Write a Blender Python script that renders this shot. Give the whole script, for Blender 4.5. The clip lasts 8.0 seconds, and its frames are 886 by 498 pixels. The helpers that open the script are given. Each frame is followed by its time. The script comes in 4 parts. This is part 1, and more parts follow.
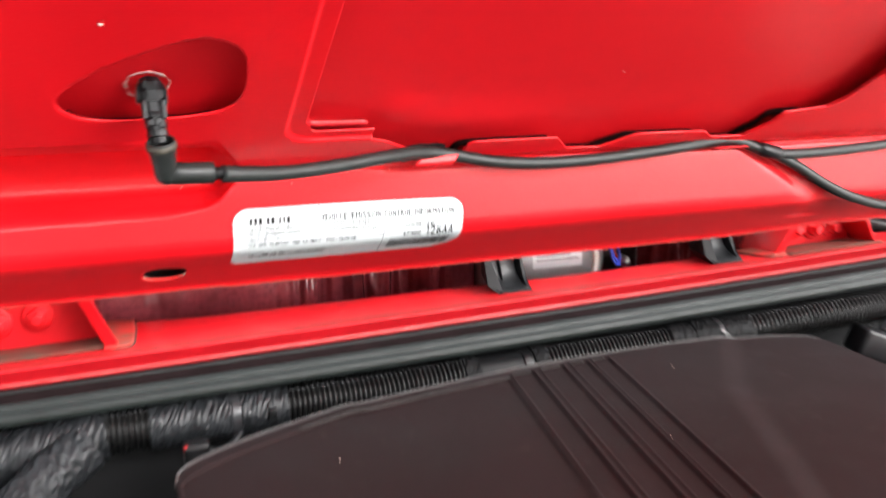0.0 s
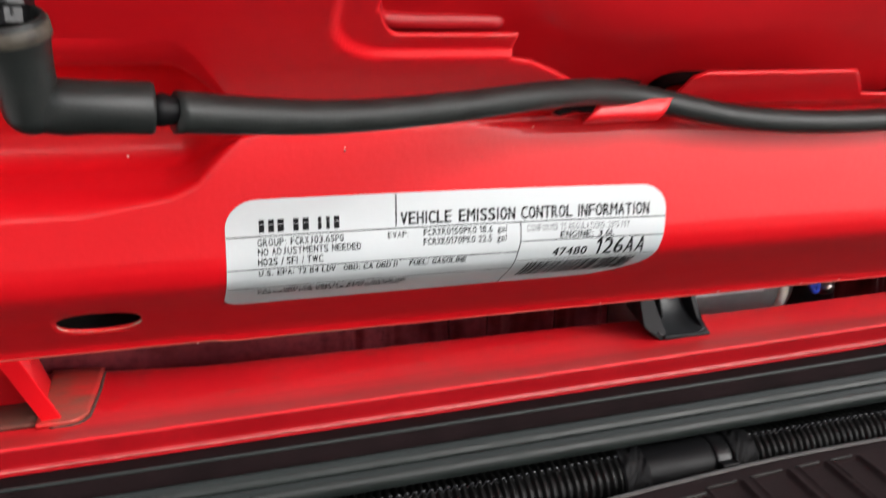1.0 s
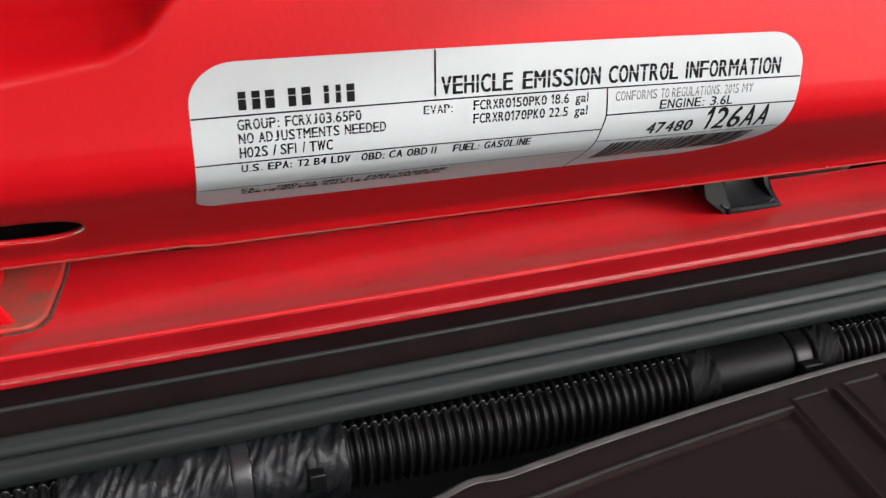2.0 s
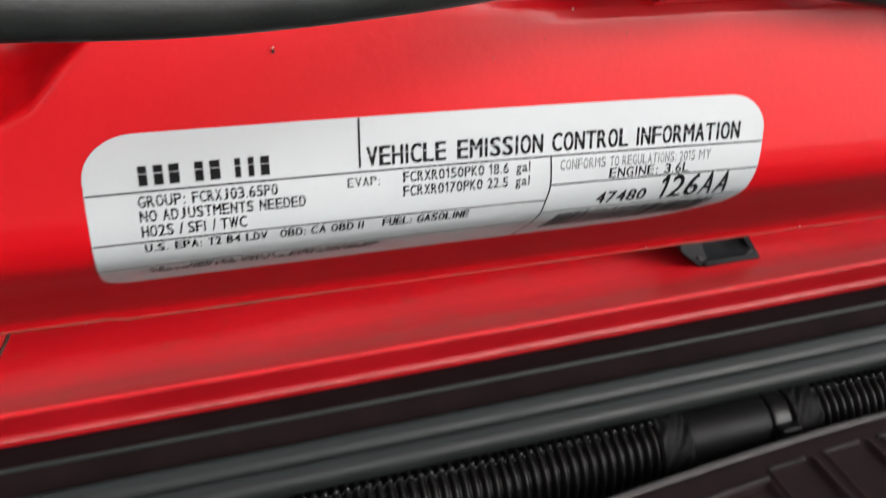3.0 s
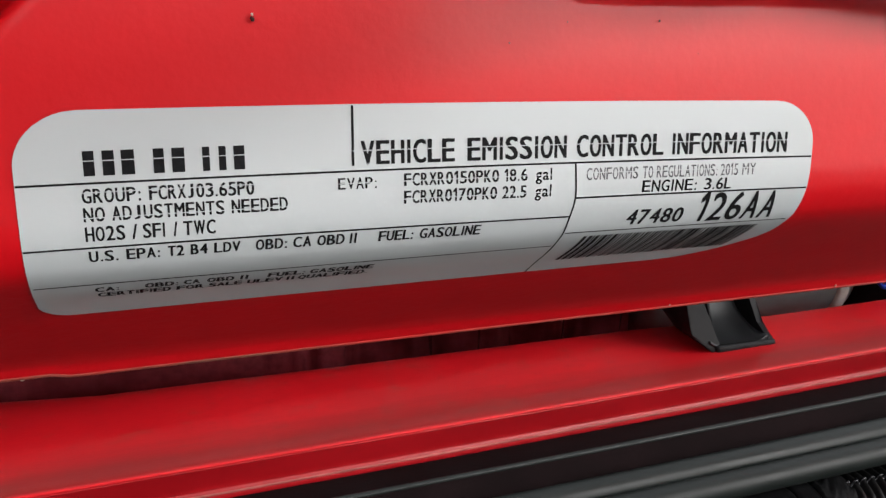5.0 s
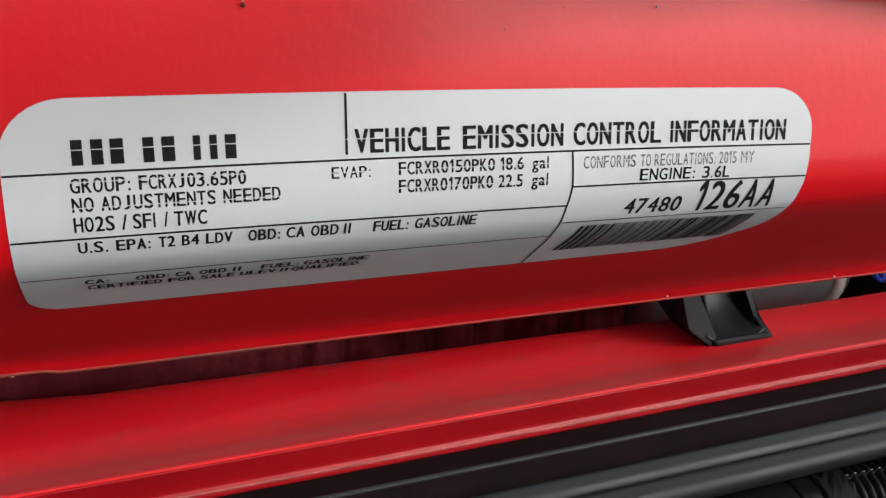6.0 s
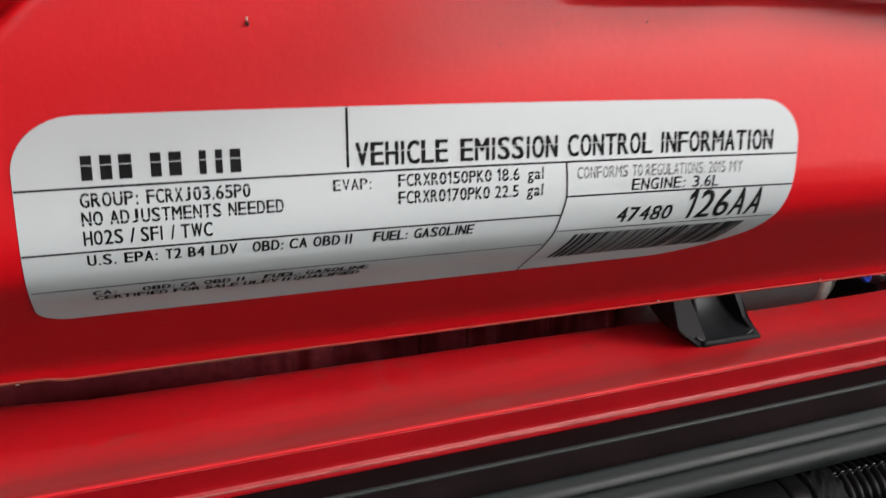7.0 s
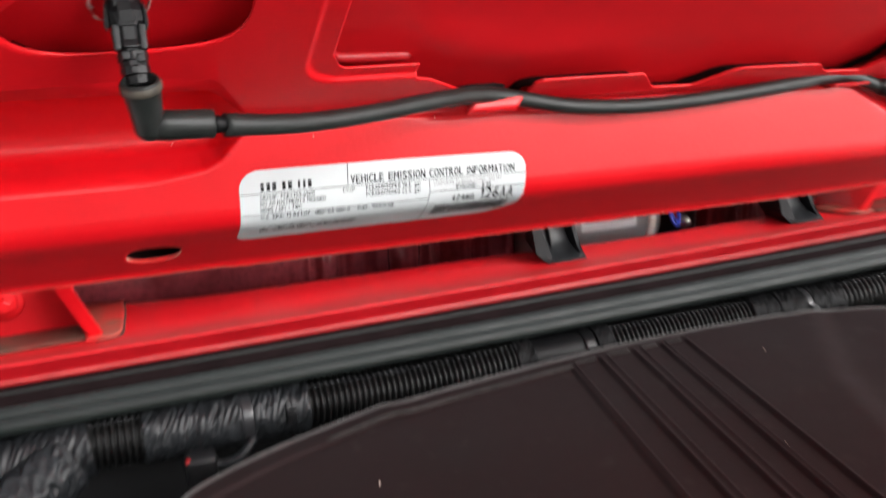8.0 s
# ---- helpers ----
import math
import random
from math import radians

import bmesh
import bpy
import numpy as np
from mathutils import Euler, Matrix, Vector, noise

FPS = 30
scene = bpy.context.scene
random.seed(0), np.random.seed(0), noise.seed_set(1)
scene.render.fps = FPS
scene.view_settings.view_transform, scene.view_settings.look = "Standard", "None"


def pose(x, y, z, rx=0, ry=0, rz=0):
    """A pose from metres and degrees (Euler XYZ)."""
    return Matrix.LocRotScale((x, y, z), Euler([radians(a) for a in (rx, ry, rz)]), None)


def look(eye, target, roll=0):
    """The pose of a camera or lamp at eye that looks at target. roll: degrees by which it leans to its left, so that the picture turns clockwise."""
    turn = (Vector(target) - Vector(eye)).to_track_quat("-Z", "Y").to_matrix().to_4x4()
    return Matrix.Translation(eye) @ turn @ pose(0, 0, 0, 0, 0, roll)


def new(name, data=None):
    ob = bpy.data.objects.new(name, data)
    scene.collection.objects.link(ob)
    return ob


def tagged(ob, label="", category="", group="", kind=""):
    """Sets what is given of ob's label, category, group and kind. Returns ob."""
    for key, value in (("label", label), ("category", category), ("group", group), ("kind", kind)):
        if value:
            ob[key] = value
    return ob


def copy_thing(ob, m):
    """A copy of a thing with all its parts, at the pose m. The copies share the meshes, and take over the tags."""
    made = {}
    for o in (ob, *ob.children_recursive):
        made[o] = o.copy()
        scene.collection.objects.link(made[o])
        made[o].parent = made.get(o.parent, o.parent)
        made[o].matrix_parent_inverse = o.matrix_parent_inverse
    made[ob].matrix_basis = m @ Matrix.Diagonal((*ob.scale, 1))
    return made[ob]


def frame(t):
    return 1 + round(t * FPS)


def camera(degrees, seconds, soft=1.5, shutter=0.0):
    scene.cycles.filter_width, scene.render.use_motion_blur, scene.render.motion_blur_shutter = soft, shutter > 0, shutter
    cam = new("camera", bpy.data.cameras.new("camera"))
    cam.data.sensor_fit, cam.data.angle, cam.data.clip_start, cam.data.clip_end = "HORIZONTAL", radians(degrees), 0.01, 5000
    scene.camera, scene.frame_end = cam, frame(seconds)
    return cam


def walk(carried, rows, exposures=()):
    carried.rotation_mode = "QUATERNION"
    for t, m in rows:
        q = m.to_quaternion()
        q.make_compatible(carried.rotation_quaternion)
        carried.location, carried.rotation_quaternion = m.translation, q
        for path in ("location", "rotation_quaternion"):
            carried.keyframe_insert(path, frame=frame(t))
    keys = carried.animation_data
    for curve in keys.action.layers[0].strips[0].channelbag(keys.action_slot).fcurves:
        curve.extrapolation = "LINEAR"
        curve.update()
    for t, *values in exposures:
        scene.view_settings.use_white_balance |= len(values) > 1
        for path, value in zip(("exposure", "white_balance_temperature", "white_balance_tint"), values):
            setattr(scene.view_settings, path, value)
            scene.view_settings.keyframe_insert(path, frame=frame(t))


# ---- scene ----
import functools

cam = camera(51.48, 8.0, soft=1.4, shutter=0.4)
LIFT = 0.44
# seconds, x, y, z, yaw, pitch, roll
ROWS = [
    (0.0, 0.0004, 0.0221, 1.3915, -21.41, -13.06, -0.33),
    (0.1, 0.0190, 0.0716, 1.3865, -20.84, -12.33, -0.27),
    (0.2, 0.0250, 0.1256, 1.3776, -20.67, -11.96, -0.09),
    (0.3, 0.0329, 0.1701, 1.3669, -20.03, -11.53, -0.23),
    (0.4, 0.0356, 0.2057, 1.3600, -19.59, -11.20, -0.33),
    (0.5, 0.0312, 0.2280, 1.3614, -19.40, -11.04, -0.31),
    (0.7, 0.0473, 0.2547, 1.3536, -18.48, -11.14, -0.19),
    (1.0, 0.0581, 0.2879, 1.3404, -17.90, -13.14, -0.07),
    (1.2, 0.0596, 0.3050, 1.3374, -17.59, -15.62, -0.27),
    (1.5, 0.0594, 0.3371, 1.3316, -17.98, -19.70, -0.17),
    (1.6, 0.0612, 0.3505, 1.3277, -17.91, -20.97, -0.32),
    (2.8, 0.0849, 0.3803, 1.3383, -18.35, -23.97, -0.48),
    (3.0, 0.0893, 0.3843, 1.3338, -18.50, -21.19, -0.30),
    (3.5, 0.0931, 0.3947, 1.3175, -19.16, -13.86, 0.09),
    (4.0, 0.0944, 0.3992, 1.3088, -19.37, -12.83, 0.07),
    (4.5, 0.0917, 0.4061, 1.3056, -19.67, -12.99, 0.01),
    (6.0, 0.0924, 0.4098, 1.3022, -20.19, -13.11, -0.46),
    (6.5, 0.0902, 0.4142, 1.3009, -20.71, -13.36, -0.34),
    (7.0, 0.0895, 0.4067, 1.3048, -20.89, -13.11, -0.62),
    (7.1, 0.0914, 0.3952, 1.3077, -20.72, -12.74, -0.90),
    (7.2, 0.0936, 0.3789, 1.3113, -20.78, -12.54, -0.88),
    (7.3, 0.0904, 0.3562, 1.3186, -20.79, -12.21, -1.06),
    (7.4, 0.0824, 0.3297, 1.3287, -21.02, -11.81, -1.02),
    (7.5, 0.0737, 0.3001, 1.3397, -20.91, -11.63, -1.21),
    (7.6, 0.0589, 0.2694, 1.3483, -21.15, -11.69, -1.07),
    (7.8, 0.0344, 0.2050, 1.3619, -21.43, -13.03, -0.91),
    (7.9, 0.0252, 0.1723, 1.3658, -21.23, -14.31, -1.15),
    (8.0, 0.0141, 0.1399, 1.3730, -21.43, -15.98, -1.19),
]
walk(cam, [(t, pose(x, y, z) @ pose(0, 0, 0, 0, 0, yaw) @ pose(0, 0, 0, 90 + pitch) @ pose(0, 0, 0, 0, 0, roll)) for t, x, y, z, yaw, pitch, roll in ROWS],
     exposures=[(t, e + LIFT) for t, e in ((0.0, 0.95), (0.2, 0.6), (0.5, 0.12), (1.0, 0.0), (1.5, -0.12), (3.0, -0.22), (3.5, -0.38), (4.5, -0.52), (7.0, -0.52), (7.5, -0.16), (8.0, 0.2))])

# ---- light ----
SKY_POWER, SUN_POWER = 0.45, 0.22
world = bpy.data.worlds.new("overcast_sky")
scene.world = world
world.use_nodes = True
wn = world.node_tree
sky = wn.nodes.new("ShaderNodeTexSky")
sky.sky_type, sky.sun_disc = "NISHITA", False
sky.sun_elevation, sky.sun_rotation = radians(38), radians(147)
sky.air_density, sky.dust_density = 1.0, 3.0
pale = wn.nodes.new("ShaderNodeHueSaturation")
pale.inputs["Saturation"].default_value = 0.12
wn.links.new(sky.outputs[0], pale.inputs["Color"])
wn.links.new(pale.outputs[0], wn.nodes["Background"].inputs[0])
wn.nodes["Background"].inputs[1].default_value = SKY_POWER
sun = new("sun", bpy.data.lights.new("sun", "SUN"))
sun.data.energy, sun.data.angle, sun.data.color = SUN_POWER, radians(24), (1.0, 0.98, 0.95)
sun.matrix_world = look((3.4, -5.2, 4.85), (0, 0, 0))


# ---- materials ----
def material(name, colour, rough=0.5, metal=0.0, vary=0.12, scale=40.0, bump=0.0, bump_scale=400.0, coat=0.0,
             coat_rough=0.1, second=None, amount=0.0, second_scale=30.0, rough_vary=0.1, spec=0.5):
    """A surface with colour variation at two scales, an optional second tone in patches, uneven gloss and fine relief."""
    m = bpy.data.materials.new(name)
    m.use_nodes = True
    t = m.node_tree
    p = t.nodes["Principled BSDF"]
    co = t.nodes.new("ShaderNodeTexCoord")

    def tex(s, detail=4.0):
        n = t.nodes.new("ShaderNodeTexNoise")
        n.inputs["Scale"].default_value, n.inputs["Detail"].default_value = s, detail
        t.links.new(co.outputs["Object"], n.inputs["Vector"])
        return n

    def ramp(node, lo, hi, a, b):
        r = t.nodes.new("ShaderNodeMapRange")
        r.inputs["From Min"].default_value, r.inputs["From Max"].default_value = lo, hi
        r.inputs["To Min"].default_value, r.inputs["To Max"].default_value = a, b
        t.links.new(node.outputs[0], r.inputs["Value"])
        return r

    def mix(a, b, fac):
        x = t.nodes.new("ShaderNodeMix")
        x.data_type = "RGBA"
        for k, v in ((6, a), (7, b)):
            if isinstance(v, tuple):
                x.inputs[k].default_value = (*v, 1)
            else:
                t.links.new(v, x.inputs[k])
        t.links.new(fac.outputs[0], x.inputs[0])
        return x.outputs[2]

    big, small = tex(scale), tex(scale * 9, 6.0)
    dark = tuple(c * (1 - vary) for c in colour)
    light = tuple(min(1.0, c * (1 + vary)) for c in colour)
    out = mix(dark, light, ramp(big, 0.35, 0.65, 0, 1))
    out = mix(out, tuple(c * (1 - 0.6 * vary) for c in colour), ramp(small, 0.45, 0.7, 0, 0.6))
    if second:
        out = mix(out, second, ramp(tex(second_scale, 8.0), 0.62 - 0.3 * amount, 0.72, 0, min(1.0, 0.3 + amount)))
    t.links.new(out, p.inputs["Base Color"])
    t.links.new(ramp(big, 0.3, 0.7, rough - rough_vary * rough, rough + rough_vary * rough).outputs[0], p.inputs["Roughness"])
    p.inputs["Metallic"].default_value = metal
    p.inputs["Specular IOR Level"].default_value = spec
    p.inputs["Coat Weight"].default_value, p.inputs["Coat Roughness"].default_value = coat, coat_rough
    if bump:
        b = t.nodes.new("ShaderNodeBump")
        b.inputs["Strength"].default_value, b.inputs["Distance"].default_value = 1.0, bump
        t.links.new(tex(bump_scale, 3.0).outputs[0], b.inputs["Height"])
        t.links.new(b.outputs[0], p.inputs["Normal"])
    return m


RED = material("red_paint", (0.62, 0.004, 0.009), 0.45, vary=0.05, scale=12, bump=0.00008, bump_scale=420, coat=0.28, coat_rough=0.18, spec=0.26)
RED_THIN = material("thin_red_basecoat", (0.60, 0.004, 0.009), 0.5, vary=0.06, scale=9, bump=0.00003, bump_scale=700, spec=0.35, coat=0.22, coat_rough=0.16)
RED_DUSTY = material("dusty_red_paint", (0.50, 0.012, 0.014), 0.55, vary=0.15, scale=50, bump=0.0001, bump_scale=500,
                     second=(0.15, 0.072, 0.048), amount=1.0, second_scale=45, spec=0.2)
RED_COWL = material("cowl_red_paint", (0.52, 0.005, 0.010), 0.50, vary=0.08, scale=20, bump=0.00005, bump_scale=600, coat=0.10, coat_rough=0.16,
                    second=(0.36, 0.05, 0.035), amount=0.12, second_scale=60, spec=0.18)


def darker_lip(m, dust, far, near, most):
    """Mixes a darker red (the dust argument) into the level part of the flange, with an uneven edge; it grows from far
    to near along y.
    """
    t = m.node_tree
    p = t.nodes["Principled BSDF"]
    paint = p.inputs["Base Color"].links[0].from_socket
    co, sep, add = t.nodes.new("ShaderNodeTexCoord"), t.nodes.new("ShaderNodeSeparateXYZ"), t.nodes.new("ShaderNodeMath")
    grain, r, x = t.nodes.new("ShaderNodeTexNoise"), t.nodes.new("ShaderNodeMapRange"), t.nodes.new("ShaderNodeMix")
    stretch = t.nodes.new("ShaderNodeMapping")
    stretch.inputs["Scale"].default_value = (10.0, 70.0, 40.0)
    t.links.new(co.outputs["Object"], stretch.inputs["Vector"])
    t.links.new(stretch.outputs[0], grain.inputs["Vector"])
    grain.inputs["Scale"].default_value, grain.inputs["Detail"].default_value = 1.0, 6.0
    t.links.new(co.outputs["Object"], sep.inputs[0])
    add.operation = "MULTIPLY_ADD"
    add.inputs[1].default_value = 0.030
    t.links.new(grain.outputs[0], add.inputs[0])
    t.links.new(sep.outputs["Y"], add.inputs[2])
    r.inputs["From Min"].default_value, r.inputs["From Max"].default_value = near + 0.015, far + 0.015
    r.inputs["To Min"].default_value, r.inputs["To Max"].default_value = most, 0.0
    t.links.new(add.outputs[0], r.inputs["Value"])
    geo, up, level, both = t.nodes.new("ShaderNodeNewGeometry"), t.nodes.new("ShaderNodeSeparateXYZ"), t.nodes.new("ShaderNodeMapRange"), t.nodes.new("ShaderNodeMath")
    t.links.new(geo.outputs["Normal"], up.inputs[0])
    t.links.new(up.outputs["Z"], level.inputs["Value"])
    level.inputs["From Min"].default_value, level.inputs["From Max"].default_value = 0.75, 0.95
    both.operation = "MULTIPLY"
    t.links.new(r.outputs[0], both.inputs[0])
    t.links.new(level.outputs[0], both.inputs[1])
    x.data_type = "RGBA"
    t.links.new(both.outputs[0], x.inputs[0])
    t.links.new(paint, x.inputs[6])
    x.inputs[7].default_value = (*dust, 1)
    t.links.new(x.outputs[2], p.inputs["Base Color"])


# Darker copy of the red: paints shade on the turned lip and rolled edge.
RED_SHADED = material("shaded_lip_red", (0.34, 0.004, 0.008), 0.5, vary=0.12, scale=25, bump=0.00005, bump_scale=600, spec=0.22, coat=0.2, coat_rough=0.2)
LIP_GLINT = material("lip_glint_paint", (0.33, 0.08, 0.07), 0.6, vary=0.35, scale=90, bump=0.0001, bump_scale=700, spec=0.2)
CHIP = material("bare_chip", (0.62, 0.52, 0.42), 0.7, vary=0.2, scale=600)
SOIL = material("dark_soil", (0.05, 0.02, 0.014), 0.9, vary=0.4, scale=200)
SOILED = material("soiled_red_paint", (0.17, 0.022, 0.018), 0.8, vary=0.3, scale=60, bump=0.0002, bump_scale=400,
                  second=(0.075, 0.050, 0.036), amount=1.0, second_scale=38, spec=0.1)
DIRT = material("dark_speck", (0.03, 0.015, 0.01), 0.8)
SEAL = material("black_rubber", (0.010, 0.013, 0.012), 0.46, vary=0.15, scale=30, bump=0.00005, bump_scale=900, rough_vary=0.2, spec=0.25)
SEAL_BASE = material("dull_rubber", (0.0080, 0.0047, 0.0050), 0.8, vary=0.25, scale=60, bump=0.0001, bump_scale=500, spec=0.03)
HOSE = material("hose_rubber", (0.013, 0.0150, 0.0142), 0.45, vary=0.25, scale=90, bump=0.00006, bump_scale=1200, spec=0.32)
BOOT_RIM = material("brown_grey_rubber", (0.045, 0.038, 0.028), 0.6, vary=0.4, scale=250, bump=0.0001, bump_scale=900)
PLASTIC = material("black_plastic", (0.006, 0.006, 0.0066), 0.36, vary=0.2, scale=80, bump=0.00006, bump_scale=1500, spec=0.26)
MATTE = material("matte_plastic", (0.004, 0.004, 0.0045), 0.5, vary=0.2, scale=60, bump=0.00004, bump_scale=900, spec=0.16)
COVER = material("cover_plastic", (0.0130, 0.0076, 0.0078), 0.72, vary=0.12, scale=15, bump=0.00009, bump_scale=1600,
                 second=(0.03, 0.024, 0.022), amount=0.02, second_scale=90, spec=0.07)
COVER_EDGE = material("cover_edge_highlight", (0.040, 0.037, 0.035), 0.42, vary=0.3, scale=120)
COVER_GLINT = material("cover_step_highlight", (0.019, 0.017, 0.016), 0.6, vary=0.5, scale=120, spec=0.16)
SLIT = material("polished_conduit_edge", (0.016, 0.016, 0.018), 0.12, vary=0.2, scale=70)
CONDUIT = material("conduit_plastic", (0.0055, 0.0055, 0.0055), 0.42, vary=0.3, scale=70, spec=0.20)
CLOTH = material("dull_cloth_tape", (0.0055, 0.0055, 0.0060), 0.6, vary=0.3, scale=90, bump=0.0002, bump_scale=700, spec=0.12)
TAPE = material("wrinkled_tape", (0.010, 0.011, 0.0125), 0.42, vary=0.3, scale=60, bump=0.0004, bump_scale=420, spec=0.30)
BAND = material("grey_band", (0.022, 0.022, 0.024), 0.3, vary=0.1)
WHITE = material("label_film", (0.53, 0.56, 0.565), 0.30, vary=0.012, scale=6, bump=0.00001, bump_scale=120, spec=0.5, rough_vary=0.0)
INK = material("black_ink", (0.010, 0.010, 0.011), 0.6, vary=0.4, scale=500, spec=0.1)
INK_PALE = material("worn_ink", (0.16, 0.16, 0.17), 0.4, vary=0.5, scale=600)
MOTOR = material("motor_grey", (0.30, 0.31, 0.31), 0.38, metal=0.6, vary=0.12, scale=40)
SILVER = material("zinc_bolt", (0.55, 0.54, 0.50), 0.3, metal=1.0)
BLUE = material("blue_wire", (0.02, 0.05, 0.42), 0.4)
WIRE_RED = material("red_wire", (0.24, 0.010, 0.012), 0.55, spec=0.25)
SEALANT = material("pale_sealant", (0.50, 0.27, 0.25), 0.6, vary=0.3, scale=300, bump=0.0004, bump_scale=500)
BAY = material("bay_black", (0.005, 0.005, 0.0055), 0.85, vary=0.3, scale=15, spec=0.15)
CONCRETE = material("concrete_ground", (0.58, 0.57, 0.55), 0.85, vary=0.12, scale=0.6, bump=0.002, bump_scale=60)
PINK = material("pale_pink_plastic", (0.36, 0.21, 0.19), 0.5)


# ---- builders ----
def put(ob, mat, smooth=True):
    ob.data.materials.append(mat)
    if smooth:
        ob.data.polygons.foreach_set("use_smooth", [True] * len(ob.data.polygons))
    return ob


def part(name, data, mat, parent=None, label="", smooth=True):
    """Links a bmesh or (verts, faces) as one mesh object, under a thing or a part."""
    me = bpy.data.meshes.new(name)
    if isinstance(data, tuple):
        me.from_pydata([tuple(map(float, v)) for v in data[0]], [], [tuple(map(int, f)) for f in data[1]])
        me.update()
    else:
        bmesh.ops.recalc_face_normals(data, faces=data.faces)
        data.to_mesh(me)
        data.free()
    ob = put(new(name, me), mat, smooth)
    if parent:
        ob.parent = parent
    if label:
        ob["label"] = label
    return ob


def thing(name, label, category, at=(0, 0, 0), group="", kind=""):
    ob = tagged(new(name), label, category, group, kind)
    ob.empty_display_size = 0.02
    ob.matrix_world = Matrix.Translation(at)
    return ob


def at_base(root):
    """Moves the meshes under an Empty into its frame, so that it can stand at its base."""
    for c in root.children_recursive:
        if c.type == "MESH" and c.parent is root:
            c.matrix_parent_inverse = root.matrix_basis.inverted()
    return root


def grid(pts):
    """Faces over an array of rows and columns of points."""
    a = np.asarray(pts, float)
    r, c = a.shape[:2]
    i = np.arange(r * c).reshape(r, c)
    f = np.stack([i[:-1, :-1], i[:-1, 1:], i[1:, 1:], i[1:, :-1]], -1).reshape(-1, 4)
    return a.reshape(-1, 3), f


def smoothstep(x):
    x = np.clip(x, 0.0, 1.0)
    return x * x * (3 - 2 * x)


def corner_cut(p, times=2):
    """Rounds a polyline."""
    p = np.array(p, float)
    for _ in range(times):
        q = [p[0]]
        for a, b in zip(p[:-1], p[1:]):
            q += [0.75 * a + 0.25 * b, 0.25 * a + 0.75 * b]
        q.append(p[-1])
        p = np.array(q)
    return p


def resample(p, step):
    p = np.array(p, float)
    d = np.r_[0, np.cumsum(np.linalg.norm(np.diff(p, axis=0), axis=1))]
    s = np.linspace(0, d[-1], max(3, int(d[-1] / step) + 1))
    return np.stack([np.interp(s, d, p[:, k]) for k in range(p.shape[1])], -1), s


def sweep(path, radius, sides=20, closed_ends=True, squash=1.0):
    """A tube along a path; radius is a number or one for each point."""
    p = np.array(path, float)
    n = len(p)
    rad = np.broadcast_to(np.asarray(radius, float), (n,))
    tan = np.gradient(p, axis=0)
    tan /= np.linalg.norm(tan, axis=1)[:, None]
    ref = np.array([0, 0, 1.0]) if abs(tan[0][2]) < 0.8 else np.array([0, 1.0, 0])
    a = ref - (ref @ tan[0]) * tan[0]
    verts = []
    ang = np.linspace(0, 2 * np.pi, sides, endpoint=False)
    for k in range(n):
        a = a - (a @ tan[k]) * tan[k]
        a /= np.linalg.norm(a)
        b = np.cross(tan[k], a)
        verts.append(p[k] + rad[k] * (np.cos(ang)[:, None] * a * squash + np.sin(ang)[:, None] * b))
    verts = np.concatenate(verts)
    i = np.arange(n * sides).reshape(n, sides)
    j = np.roll(i, -1, axis=1)
    faces = np.stack([i[:-1], j[:-1], j[1:], i[1:]], -1).reshape(-1, 4).tolist()
    if closed_ends:
        faces += [i[0][::-1].tolist(), i[-1].tolist()]
    return verts, faces


def box(size, at=(0, 0, 0), bevel=0.0, segments=2, turn=(0, 0, 0)):
    bm = bmesh.new()
    bmesh.ops.create_cube(bm, size=1, matrix=pose(*at, *turn) @ Matrix.Diagonal((*size, 1)))
    if bevel:
        bmesh.ops.bevel(bm, geom=bm.edges[:], offset=bevel, segments=segments, profile=0.6, affect="EDGES", clamp_overlap=True)
    return bm


def prism(outline, axis, lo, hi, bevel=0.0):
    """A flat outline (pairs) carried along an axis from lo to hi."""
    bm = bmesh.new()
    order = {"x": lambda a, b, h: (h, a, b), "y": lambda a, b, h: (a, h, b), "z": lambda a, b, h: (a, b, h)}[axis]
    low = [bm.verts.new(order(a, b, lo)) for a, b in outline]
    top = [bm.verts.new(order(a, b, hi)) for a, b in outline]
    bm.faces.new(low[::-1])
    bm.faces.new(top)
    for k in range(len(low)):
        bm.faces.new((low[k - 1], low[k], top[k], top[k - 1]))
    if bevel:
        bmesh.ops.bevel(bm, geom=bm.edges[:], offset=bevel, segments=2, profile=0.6, affect="EDGES", clamp_overlap=True)
    return bm


def turned(profile, axis_from, axis_to, sides=32, caps=True):
    """A round body: profile pairs of (share along the axis, radius)."""
    a, b = np.array(axis_from, float), np.array(axis_to, float)
    w = (b - a) / np.linalg.norm(b - a)
    u = np.cross(w, (0, 1.0, 0) if abs(w[1]) < 0.8 else (1.0, 0, 0))
    u /= np.linalg.norm(u)
    v = np.cross(w, u)
    ang = np.linspace(0, 2 * np.pi, sides, endpoint=False)
    verts = np.concatenate([a + (b - a) * t + r * (np.cos(ang)[:, None] * u + np.sin(ang)[:, None] * v) for t, r in profile])
    i = np.arange(len(profile) * sides).reshape(len(profile), sides)
    j = np.roll(i, -1, axis=1)
    faces = np.stack([i[:-1], j[:-1], j[1:], i[1:]], -1).reshape(-1, 4).tolist()
    return verts, faces + ([i[0][::-1].tolist(), i[-1].tolist()] if caps else [])


